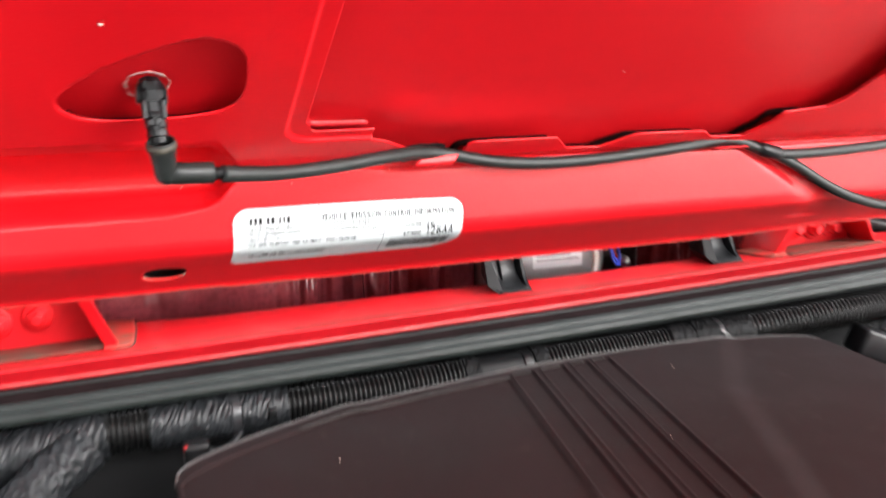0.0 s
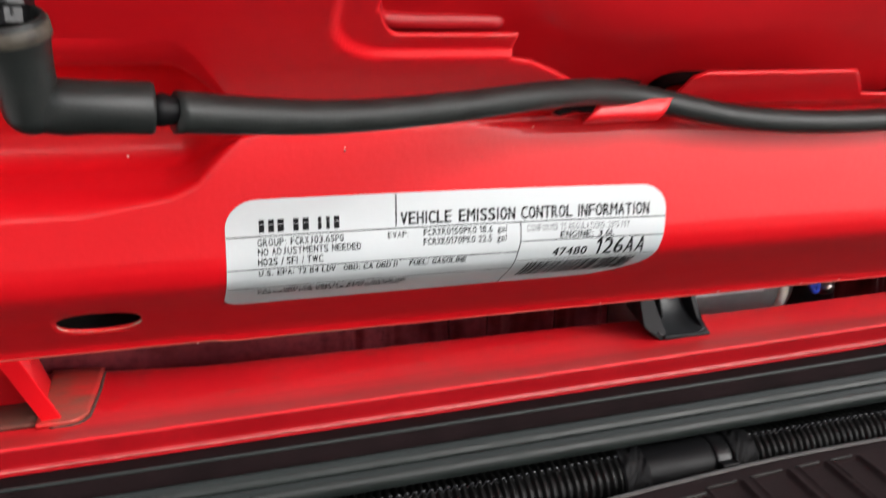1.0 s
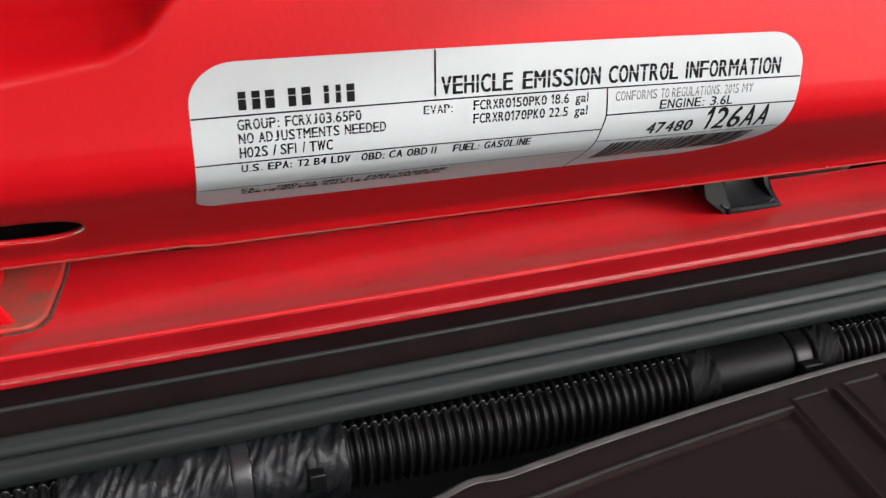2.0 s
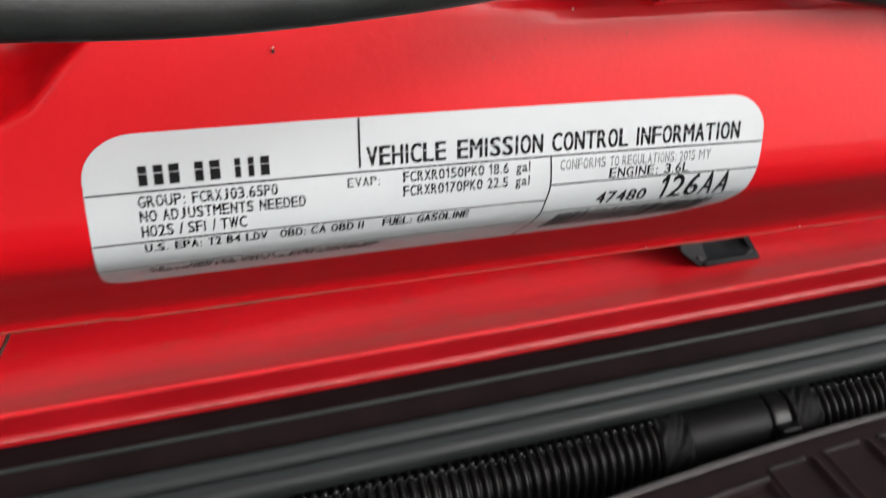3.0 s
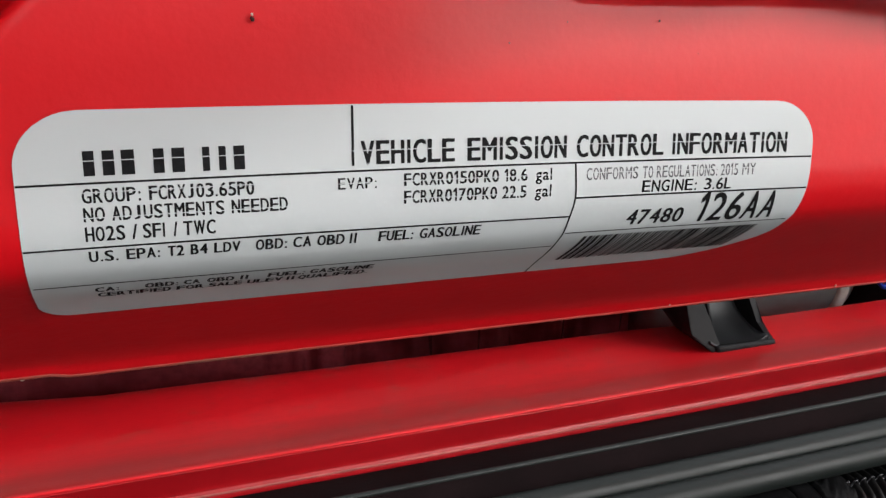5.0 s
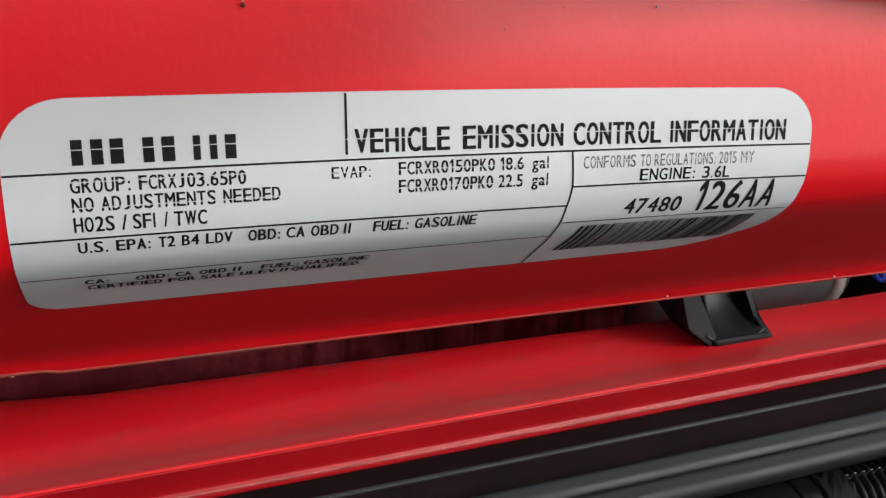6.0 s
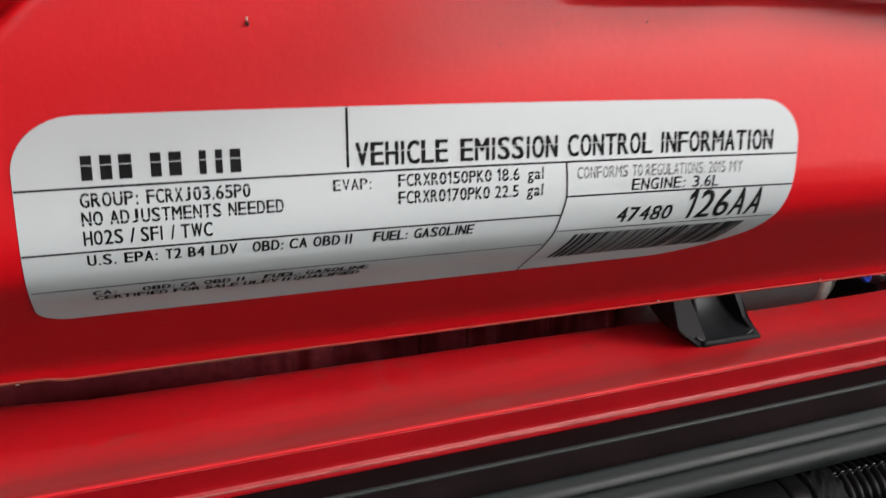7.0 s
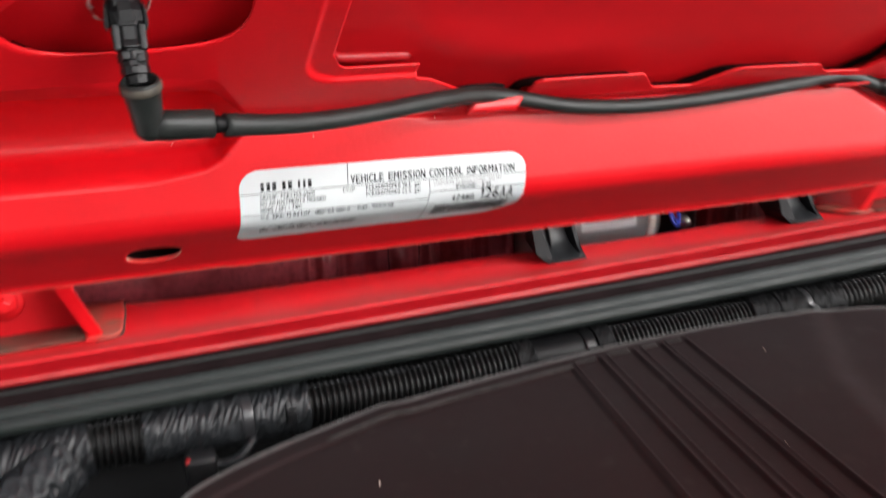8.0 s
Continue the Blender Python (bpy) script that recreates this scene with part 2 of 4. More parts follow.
def hull(points):
    bm = bmesh.new()
    for p in points:
        bm.verts.new(p)
    bmesh.ops.convex_hull(bm, input=bm.verts[:])
    bmesh.ops.bevel(bm, geom=bm.edges[:], offset=0.0006, segments=2, profile=0.6, affect="EDGES", clamp_overlap=True)
    return bm


def thick(ob, depth, offset=1.0):
    m = ob.modifiers.new("thickness", "SOLIDIFY")
    m.thickness, m.offset, m.use_even_offset = depth, offset, False
    return ob


def baked(ob):
    """Turns the modifiers of ob into plain mesh."""
    bpy.context.view_layer.update()
    me = bpy.data.meshes.new_from_object(ob.evaluated_get(bpy.context.evaluated_depsgraph_get()))
    ob.modifiers.clear()
    ob.data = me
    return ob


# ---- hood ----
# The hood stands open at 36 degrees; its underside is a plane, given by x and the way up the slope, v.
TILT_HOOD = radians(36)
UP = np.array([0, -math.cos(TILT_HOOD), math.sin(TILT_HOOD)])
OUT = np.array([0, math.sin(TILT_HOOD), math.cos(TILT_HOOD)])
ORIGIN = np.array([0, 0.4895, 1.3618])


def on_hood(x, v, out=0.0):
    return np.array([x, 0, 0]) + ORIGIN + v * UP + out * OUT


# sections of the rear beam, from the hem up to the hood's plane, as (y, z)
BEAM = corner_cut([(0.6135, 1.2330), (0.6015, 1.2410), (0.5900, 1.2488), (0.5787, 1.2563), (0.5605, 1.2662), (0.5563, 1.2722), (0.5553, 1.2768), (0.5552, 1.2800), (0.5552, 1.2860), (0.5552, 1.2930),
                   (0.5554, 1.3000), (0.5556, 1.3055), (0.5560, 1.3110), (0.5562, 1.3150), (0.5540, 1.3185)], 3)
ARC = np.r_[0, np.cumsum(np.linalg.norm(np.diff(BEAM, axis=0), axis=1))]


def beam_at(x):
    """The section of the beam at x: its face ends in a rolled crest, which drops towards the nozzle's side, and a valley lies behind it."""
    top = float(np.interp(x, (0.040, 0.0548, 0.0634, 0.0712, 0.0787, 0.0838, 0.090, 0.143, 0.152, 0.165, 0.1735, 0.222, 0.232, 0.25, 0.30), (1.2954, 1.2956, 1.2964, 1.2994, 1.3057, 1.3103, 1.3112, 1.3110, 1.3112, 1.3112, 1.3108, 1.3108, 1.3100, 1.3100, 1.3110)))
    k = float(smoothstep((x - 0.068) / 0.026))
    face = lambda z: (float(np.interp(z, BEAM[:, 1], BEAM[:, 0])) + 0.00006, z)
    valley = np.array((0.5780, 1.3028)) * (1 - k) + np.array((0.5580, 1.3140)) * k
    wall = np.array((0.5805, 1.3110)) * (1 - k) + np.array((0.5572, 1.3160)) * k
    rise = np.array((0.5760, 1.3210)) * (1 - k) + np.array((0.5535, 1.3174)) * k
    soft = float(smoothstep((0.062 - x) / 0.026))
    crisp = float(smoothstep((x - 0.062) / 0.008))
    crest = np.array((0.5582 + 0.0024 * soft - 0.0012 * k - 0.0008 * crisp, top + 0.0008 + 0.0006 * soft))
    # between the bend and the strap the face runs on smoothly up to the hose
    w = 0.65 * k * float(smoothstep((0.172 - x) / 0.022))
    crest = crest * (1 - w) + np.array((0.5560, 1.3122)) * w
    valley = valley * (1 - w) + np.array((0.5558, 1.3142)) * w
    wall = wall * (1 - w) + np.array((0.5551, 1.3160)) * w
    return corner_cut([(0.6092, 1.2338), (0.6064, 1.2382), (0.5900, 1.2488), (0.5787, 1.2563), (0.5605, 1.2662), (0.5563, 1.2722), (0.5553, 1.2768), (0.5552, 1.2800), face((1.2800 + top) / 2),
                       face(top - 0.0042 - 0.0030 * soft), face(top - 0.0011 - 0.0022 * soft), crest, crest * 0.5 + valley * 0.5, valley, wall, rise], 3)


POCKET = corner_cut([(0.0320, -0.0174), (0.0152, -0.0180), (0.0006, -0.0146), (-0.0092, -0.0042), (-0.0090, 0.0075), (0.0123, 0.0277), (0.0318, 0.0399), (0.0493, 0.0491), (0.0630, 0.0486), (0.0742, 0.0394),
                     (0.0773, 0.0199), (0.0771, 0.0004), (0.0688, -0.0118), (0.0493, -0.0164), (0.0320, -0.0174)], 2)


def signed(points, u, v):
    """How far inside a closed outline a place lies; negative outside."""
    p, q = points[:-1], points[1:]
    d = q - p
    w = np.array([u, v]) - p
    k = np.clip((w * d).sum(1) / np.maximum((d * d).sum(1), 1e-12), 0, 1)
    dist = np.linalg.norm(w - k[:, None] * d, axis=1).min()
    cross = ((p[:, 1] > v) != (q[:, 1] > v)) & (u < (q[:, 0] - p[:, 0]) * (v - p[:, 1]) / np.where(q[:, 1] == p[:, 1], 1e-9, q[:, 1] - p[:, 1]) + p[:, 0])
    return dist if cross.sum() % 2 else -dist


def rim_inside(u, v):
    """Distance inside the stepped rim round the opening: its corner is rounded."""
    a, b, r = u - 0.1030, v + 0.0476, 0.016
    if a < r and b < r:
        return r - math.hypot(a - r, b - r)
    return min(a, b)


def panel_out(u, v):
    """Pressed relief of the inner panel, outwards."""
    out = 0.0
    if 0.098 < u < 0.1559:
        out += 0.0021 * float(smoothstep(rim_inside(u, v) / 0.0026))
    if u < 0.1:
        out += 0.0012 * math.sin(u * 60 + v * 20) * float(smoothstep((0.1 - u) / 0.2))
    return out


def hem_rise(x):
    """How far the hem draws up towards the far hinge, as (y, z)."""
    return np.array([-0.79, 0.61]) * 0.007 * float(smoothstep((x - 0.46) / 0.12))


def section(x, v_top, rows):
    beam = beam_at(x)
    arc = np.r_[0, np.cumsum(np.linalg.norm(np.diff(beam, axis=0), axis=1))]
    z = beam[:, 1].copy()
    # a shallow pressed channel crosses the beam towards the far hinge
    lie = x - np.interp(z, (1.262, 1.311), (0.530, 0.452))
    beam[:, 0] += 0.0040 * np.exp(-(lie / 0.008) ** 2) * (z > 1.250)
    # the hem steps up a little beyond a small notch
    beam += np.array([-0.0008, 0.0009]) * (np.clip(1 - arc / 0.009, 0, 1) * float(smoothstep((0.080 - x) / 0.004)))[:, None]
    beam += np.outer(np.clip(1 - arc / 0.040, 0, 1), hem_rise(x))
    # a shallow pressed field under the hose, with a slot beside the strap
    field = smoothstep((z - 1.3092) / 0.0022) * float(smoothstep((x - 0.166) / 0.008) * smoothstep((0.240 - x) / 0.008))
    beam[:, 0] += 0.0004 * field
    lower = [(x, y, z) for y, z in beam]
    v0 = -0.0386 + (-0.0732 + 0.0386) * float(smoothstep((x - 0.064) / 0.024))
    v_top = max(v_top, v0 + 0.0004)
    # a rounded turn from the beam into the plane
    p, q = beam[-1], on_hood(x, v0)[1:]
    d = p - beam[-2]
    reach = 0.45 * np.linalg.norm(q - p)
    p1, p2 = p + d / np.linalg.norm(d) * reach, q - UP[1:] * reach
    for k in (0.1, 0.25, 0.4, 0.55, 0.7, 0.85, 1.0):
        m = (1 - k) ** 3 * p + 3 * k * (1 - k) ** 2 * p1 + 3 * k * k * (1 - k) * p2 + k ** 3 * q
        lower.append((x, *m))
    stops = [v0, min(v_top, max(-0.0479, v0 + 0.003))]
    if rows > 12:
        stops.append(min(v_top, max(-0.0298, v0 + 0.008)))
    if rows == 30:
        stops = [v0, 0.0062, v_top]
    if rows == 96:
        stops += [0.062, v_top]
    if rows == 12:
        stops = [v0, v_top]
    counts = {12: (12,), 28: (12, 16), 30: (12, 18), 96: (12, 16, 62, 6)}[rows]
    vs = np.concatenate([np.linspace(a, b, n + 1)[1:] for a, b, n in zip(stops[:-1], stops[1:], counts)])
    return np.array(lower + [tuple(on_hood(x, v, panel_out(x, v))) for v in vs])


hood = thing("car_hood", "open red painted car hood seen from its ribbed underside", "car hood", (0.36, 0.6135, 1.233))

EDGE = np.array([(0.1555, -0.0479), (0.1624, -0.0494), (0.1712, -0.0547), (0.1780, -0.0591), (0.1858, -0.0640), (0.2185, -0.0689), (0.2196, -0.0591),
                 (0.2234, -0.0565), (0.2790, -0.0565), (0.2812, -0.0581), (0.2921, -0.0706), (0.3175, -0.0716), (0.3370, -0.0581), (0.3409, -0.0567), (0.3926, -0.0576),
                 (0.4023, -0.0659), (0.4296, -0.0669), (0.4428, -0.0503), (0.4452, -0.0367), (0.4764, -0.0318), (0.4852, -0.0191), (0.4891, 0.0062)])


def patch(xs, top, rows):
    return grid([section(x, top(x), rows) for x in xs])


bm = bmesh.new()
sheets = [
    patch(np.r_[np.linspace(-0.30, -0.03, 14)[:-1], np.unique(np.r_[np.linspace(-0.03, 0.1147, 136), np.linspace(0.040, 0.092, 90)])], lambda x: 0.62, 96),
    patch(np.r_[np.linspace(0.1147, 0.126, 24)[:-1], np.linspace(0.126, 0.1555, 28)], lambda x: -0.0398 + 0.012 * max(0.0, 1 - (x - 0.1147) / 0.0085) ** 2.5, 28),
    patch(np.unique(np.r_[np.arange(0.1555, 0.489, 0.0022), np.arange(0.177, 0.197, 0.0004), EDGE[:, 0]]), lambda x: float(np.interp(x, EDGE[:, 0], EDGE[:, 1])), 12),
    patch(np.linspace(0.4891, 1.02, 60), lambda x: 0.62, 30),
]


def drain_hole(verts, faces, rows, mid=(0.0400, 0.0343), half=(0.0127, 0.0096), power=2.3):
    """Opens a rounded slot through the lower face of the beam."""
    verts, faces = np.array(verts), np.array(faces)
    row = np.arange(len(verts)) % rows
    s = np.where(row < len(ARC), ARC[np.minimum(row, len(ARC) - 1)], 9.0)
    d = np.stack([verts[:, 0] - mid[0], s - mid[1]], -1)
    f = (np.abs(d / np.array(half)) ** power).sum(1)
    gone = (f[faces] < 1).any(1)
    rim = np.setdiff1d(np.intersect1d(faces[gone], faces[~gone]), [])
    for k in rim:
        x, a = np.array(mid) + d[k] * f[k] ** (-1 / power)
        verts[k] = (x, np.interp(a, ARC, BEAM[:, 0]), np.interp(a, ARC, BEAM[:, 1]))
    return verts, faces[~gone]


def nozzle_opening(verts, faces):
    """Opens the rounded window through which the nozzle meets the outer skin."""
    verts, faces = np.array(verts), np.array(faces)
    v = (verts - ORIGIN) @ UP
    near = (np.abs((verts - ORIGIN) @ OUT) < 0.004) & (np.abs(verts[:, 0] - 0.035) < 0.06) & (np.abs(v - 0.015) < 0.06)
    inside = np.zeros(len(verts), bool)
    for k in np.nonzero(near)[0]:
        inside[k] = signed(POCKET, verts[k, 0], v[k]) > 0
    gone = inside[faces].any(1)
    fine = resample(POCKET, 0.0003)[0]
    for k in np.intersect1d(faces[gone], faces[~gone]):
        p = fine[np.linalg.norm(fine - (verts[k, 0], v[k]), axis=1).argmin()]
        verts[k] = on_hood(p[0], p[1])
    return verts, faces[~gone]


def hole_place(a, mid=(0.0400, 0.0343), half=(0.0127, 0.0096), power=2.3):
    c, d = math.cos(a), math.sin(a)
    x, at = mid[0] + half[0] * math.copysign(abs(c) ** (2 / power), c), mid[1] + half[1] * math.copysign(abs(d) ** (2 / power), d)
    return (x, float(np.interp(at, ARC, BEAM[:, 0])) + 0.0004, float(np.interp(at, ARC, BEAM[:, 1])))


def strap_slot(verts, faces):
    verts, faces = np.array(verts), np.array(faces)
    mid = verts[faces].mean(1)
    low = np.interp(mid[:, 0], (0.1815, 0.1845, 0.1900, 0.1965), (1.3158, 1.3148, 1.3156, 1.3152))
    gone = (mid[:, 0] > 0.1815) & (mid[:, 0] < 0.1968) & (mid[:, 2] > low) & (mid[:, 2] < 1.3225)
    return verts, faces[~gone]


sheets[2] = strap_slot(*sheets[2])
sheets[0] = nozzle_opening(*drain_hole(*sheets[0], len(beam_at(0.0)) + 7 + 96))
for verts, faces in sheets:
    vs = [bm.verts.new(v) for v in verts]
    for f in faces:
        bm.faces.new([vs[k] for k in f])
bmesh.ops.delete(bm, geom=[v for v in bm.verts if not v.link_faces], context="VERTS")
bmesh.ops.remove_doubles(bm, verts=bm.verts[:], dist=0.00002)
inner = part("inner_panel", bm, RED, hood)
inner.data.flip_normals() if inner.data.polygons[200].normal.y > 0 else None
baked(thick(inner, 0.0011, -1.0))

part("hole_edge", sweep([hole_place(a) for a in np.linspace(math.pi * 1.04, math.pi * 1.96, 40)], 0.00028, 8), CHIP, hood, "pale lower edge of the drain hole")

# outer skin, a little further out, with two soft swells where adhesive holds it
us, vs = np.r_[np.linspace(-0.30, 0.10, 30)[:-1], np.linspace(0.10, 0.55, 60), np.linspace(0.55, 1.02, 40)[1:]], np.r_[np.linspace(-0.088, 0.06, 44), np.linspace(0.06, 1.30, 70)[1:]]


def skin_out(u, v):
    swell = 0.0018 * math.exp(-(((u - 0.168) / 0.016) ** 2 + ((v + 0.030) / 0.012) ** 2)) + 0.003 * math.exp(-(((u - 0.21) / 0.05) ** 2 + ((v + 0.045) / 0.016) ** 2))
    return 0.0110 + 0.03 * max(0.0, v) ** 2 - swell + 0.012 * float(smoothstep((0.125 - u) / 0.03) * smoothstep((-0.030 - v) / 0.03))


skin = part("outer_skin", grid([[on_hood(u, v, skin_out(u, v)) for v in vs] for u in us]), RED_THIN, hood)
thick(skin, 0.001, 0.0)
hem = resample([(-0.30, 0.6086, 1.2347), (0.076, 0.6086, 1.2347), (0.080, 0.6095, 1.2337), (1.02, 0.6095, 1.2337)], 0.002)[0]
part("hem_fold", sweep([(x, *(np.array((y, z)) + hem_rise(x))) for x, y, z in hem], 0.0005, 8), RED_DUSTY, hood)
# rear skin turned up behind the beam
part("rear_skin", grid([[(x, *(np.array((0.6098, 1.2345)) + hem_rise(x))), (x, 0.6165, 1.2480), (x, 0.6050, 1.2900), tuple(on_hood(x, -0.088, skin_out(x, -0.088)))] for x in np.linspace(-0.30, 1.02, 90)]), RED, hood)
# Dark sheets put behind the hole, slot and hose gap as painted shade.
part("shade_backing", grid([[(x, 0.6105, 1.2400), (x, 0.6100, 1.2460), (x, 0.5960, 1.2640), (x, 0.5720, 1.2800)] for x in np.linspace(0.005, 0.080, 12)]), material("painted_shade", (0.010, 0.009, 0.009), 0.8, vary=0.3), hood, "dark sheet painted as shade inside the beam")
part("shade_backing", grid([[(x, 0.5700, 1.3040), (x, 0.5700, 1.3110), (x, 0.5640, 1.3180), (x, 0.5555, float(np.interp(x, (0.178, 0.188, 0.196, 0.205, 0.212), (1.3248, 1.3260, 1.3268, 1.3268, 1.3256))))] for x in np.linspace(0.178, 0.212, 12)]), bpy.data.materials["painted_shade"], hood, "dark sheet painted as shade inside the beam")


def strap(x0, x1, points=6):
    """A narrow tongue pressed out of the panel that holds the hose; it slants with its height."""
    prof = corner_cut([(0.5600, 1.3142, 0.001), (0.5500, 1.3137, -0.0036), (0.5425, 1.3140, -0.0075), (0.5391, 1.3156, -0.0078), (0.5388, 1.3176, -0.0060), (0.5402, 1.3206, -0.0036)][:points], 2)
    rows = [[(x0 + (x1 - x0) * k + dx, y, z - 0.0001 + 0.0005 * k) for y, z, dx in prof] for k in np.linspace(0, 1, 14)]
    ob = part("hose_strap", grid(rows), RED, hood)
    return baked(thick(ob, 0.0008, 0.0))


strap(0.1925, 0.2180)
strap(0.4130, 0.4400, 4)
# rolled edge of the panel's opening, rounded at its corner; dark red paints its shade
edge = resample(corner_cut([(0.1166, -0.0300), (0.1168, -0.0380), (0.1186, -0.0424), (0.1236, -0.0438), (0.1540, -0.0438)], 3), 0.001)[0]
k = np.linspace(0, 1, len(edge))
part("rolled_edge", sweep([tuple(on_hood(u, v, 0.0098)) for u, v in edge], 0.0005 + 0.0021 * np.minimum(1, k * 3) * np.sqrt(np.clip((1 - k) * 20, 0.03, 1)), 20), RED_SHADED, hood, "rolled edge of the panel opening with shade painted in")


# Dark strips put behind the panel's edges in place of shade.
GAP_SHADE = material("gap_shade", (0.006, 0.002, 0.002), 0.95, vary=0.3, scale=80, spec=0.02)
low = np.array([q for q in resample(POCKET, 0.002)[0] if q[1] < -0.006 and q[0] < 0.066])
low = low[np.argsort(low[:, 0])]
part("shade_strip", sweep([tuple(on_hood(u, v - 0.0172, 0.0098)) for u, v in corner_cut(low, 1)], 0.0028, 10), GAP_SHADE, hood, "dark strip painted as shade in the gap")
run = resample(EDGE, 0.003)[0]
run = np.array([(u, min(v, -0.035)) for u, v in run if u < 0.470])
part("shade_strip", sweep([tuple(on_hood(u, v - 0.0165, 0.0100)) for u, v in corner_cut(run, 2)], 0.0028, 10), GAP_SHADE, hood, "dark strip painted as shade in the gap")


def speck(x, y, z, r, mat, parent):
    bm = bmesh.new()
    bmesh.ops.create_icosphere(bm, subdivisions=1, radius=r, matrix=pose(x, y, z, 20, 30, 50) @ Matrix.Diagonal((1.3, 0.5, 0.8, 1)))
    return part("paint_speck", bm, mat, parent)


speck(0.1139, 0.5551, 1.3069, 0.0005, DIRT, hood)
for x, z, r in ((0.1573, 1.3031, 0.00022), (0.1868, 1.3068, 0.00030), (0.1683, 1.3066, 0.00018), (0.1955, 1.3010, 0.00016)):
    speck(x, 0.5553, z, r, DIRT, hood)
speck(0.1746, 0.5560, 1.3119, 0.0004, CHIP, hood)
speck(0.1139, 0.5551, 1.3076, 0.0003, CHIP, hood)
speck(0.0527, 0.5780, 1.3050, 0.0006, CHIP, hood)
for x, v, r in ((0.301, 0.0004, 0.0009), (0.012, 0.060, 0.0009)):
    speck(*on_hood(x, v, 0.0107 if x > 0.1 else -0.0003), r, CHIP, hood)
random.seed(5)
for k in range(7):
    x = random.uniform(0.06, 0.42)
    speck(x, 0.6090, 1.2342, random.uniform(0.0004, 0.0007), CHIP, hood)
part("trim_clip", hull([(0.5790 + dx, 0.6000 + dy, 1.2545 + dz) for dx, dz in ((-0.004, -0.003), (0.003, 0.001), (0.008, 0.004), (0.009, -0.001), (0.000, -0.006)) for dy in (-0.004, 0.006)]), PLASTIC, hood, "small black plastic clip", smooth=False)
at_base(hood)


# ---- emission label on the beam ----
def film(x, s, lift):
    """A place on the beam by x and the way up its section; the label dips a little towards its far end."""
    s = s - 0.1 * (x - 0.0780) ** 2 * float(smoothstep((s - 0.042) / 0.02))
    y, z = np.interp(s, ARC, BEAM[:, 0]), np.interp(s, ARC, BEAM[:, 1])
    y2, z2 = np.interp(s + 0.001, ARC, BEAM[:, 0]), np.interp(s + 0.001, ARC, BEAM[:, 1])
    y1, z1 = np.interp(s - 0.001, ARC, BEAM[:, 0]), np.interp(s - 0.001, ARC, BEAM[:, 1])
    n = np.array([-(z2 - z1), y2 - y1])
    n /= np.linalg.norm(n)
    return (x, y + n[0] * lift, z + n[1] * lift)


LX0, LX1, LS0, LS1 = 0.0780, 0.2234, 0.0413, 0.0913
label = thing("emission_label", "white vehicle emission control sticker with black print on red beam", "label", film(0.15, LS0, 0))


def inset(s):
    """How far the label's rounded corners draw in its two ends at a height."""
    def arc(d, rx, rs):
        return rx * (1 - math.sqrt(max(0.0, 1 - ((rs - d) / rs) ** 2))) if d < rs else 0.0
    low, top = s - LS0, LS1 - s
    return max(arc(low, 0.0055, 0.0075), arc(top, 0.0095, 0.0085)), max(arc(low, 0.0200, 0.0200), arc(top, 0.0095, 0.0085))


rows = []
for s in np.r_[LS0, LS0 + 0.0002, LS0 + 0.0006, np.linspace(LS0 + 0.0012, LS1 - 0.0012, 52), LS1 - 0.0006, LS1 - 0.0002, LS1]:
    a, b = inset(s)
    rows.append([film(x, s, 0.00020) for x in np.linspace(LX0 + a, LX1 - b, 60)])
part("film", grid(rows), WHITE, label)


def ink_strip(points, width, name="printed_line", mat=INK):
    """A printed rule through places (x, s)."""
    p = resample(points, 0.0015)[0]
    t = np.gradient(p, axis=0)
    t /= np.linalg.norm(t, axis=1)[:, None]
    n = np.stack([-t[:, 1], t[:, 0]], -1) * width / 2
    share = np.linspace(0, 1, max(2, int(width / 0.0006) + 1))
    return part(name, grid([[film(*(a + (b - a) * k), 0.00030) for k in share] for a, b in zip(p - n, p + n)]), mat, label, smooth=False)


def glyph(char):
    """The outline mesh of one character, as places and faces, cut into rows so that it can bend."""
    cu = bpy.data.curves.new("print", "FONT")
    cu.body, cu.size, cu.resolution_u = char, 1.0, 3
    tmp = new("print_tmp", cu)
    bpy.context.view_layer.update()
    me = bpy.data.meshes.new_from_object(tmp.evaluated_get(bpy.context.evaluated_depsgraph_get()))
    bpy.data.objects.remove(tmp)
    rows = bmesh.new()
    if char == "1":
        for loop in (((0.26, 0.0), (0.40, 0.0), (0.40, 0.71), (0.26, 0.71)), ((0.0, 0.48), (0.26, 0.58), (0.26, 0.71), (0.0, 0.58))):
            rows.faces.new([rows.verts.new((u, v, 0.0)) for u, v in loop])
    else:
        rows.from_mesh(me)
    bpy.data.meshes.remove(me)
    for k in range(1, 6):
        bmesh.ops.bisect_plane(rows, geom=rows.verts[:] + rows.edges[:] + rows.faces[:], plane_co=(0, 0.71 * k / 6, 0), plane_no=(0, 1, 0))
    rows.verts.index_update()
    out = np.array([v.co[:] for v in rows.verts]), [tuple(v.index for v in f.verts) for f in rows.faces]
    rows.free()
    return out


glyph = functools.lru_cache(None)(glyph)
NARROW = {"I": 0.34, "1": 0.62, ".": 0.34, ":": 0.36, "/": 0.8, "l": 0.34, "M": 1.15, "W": 1.25}


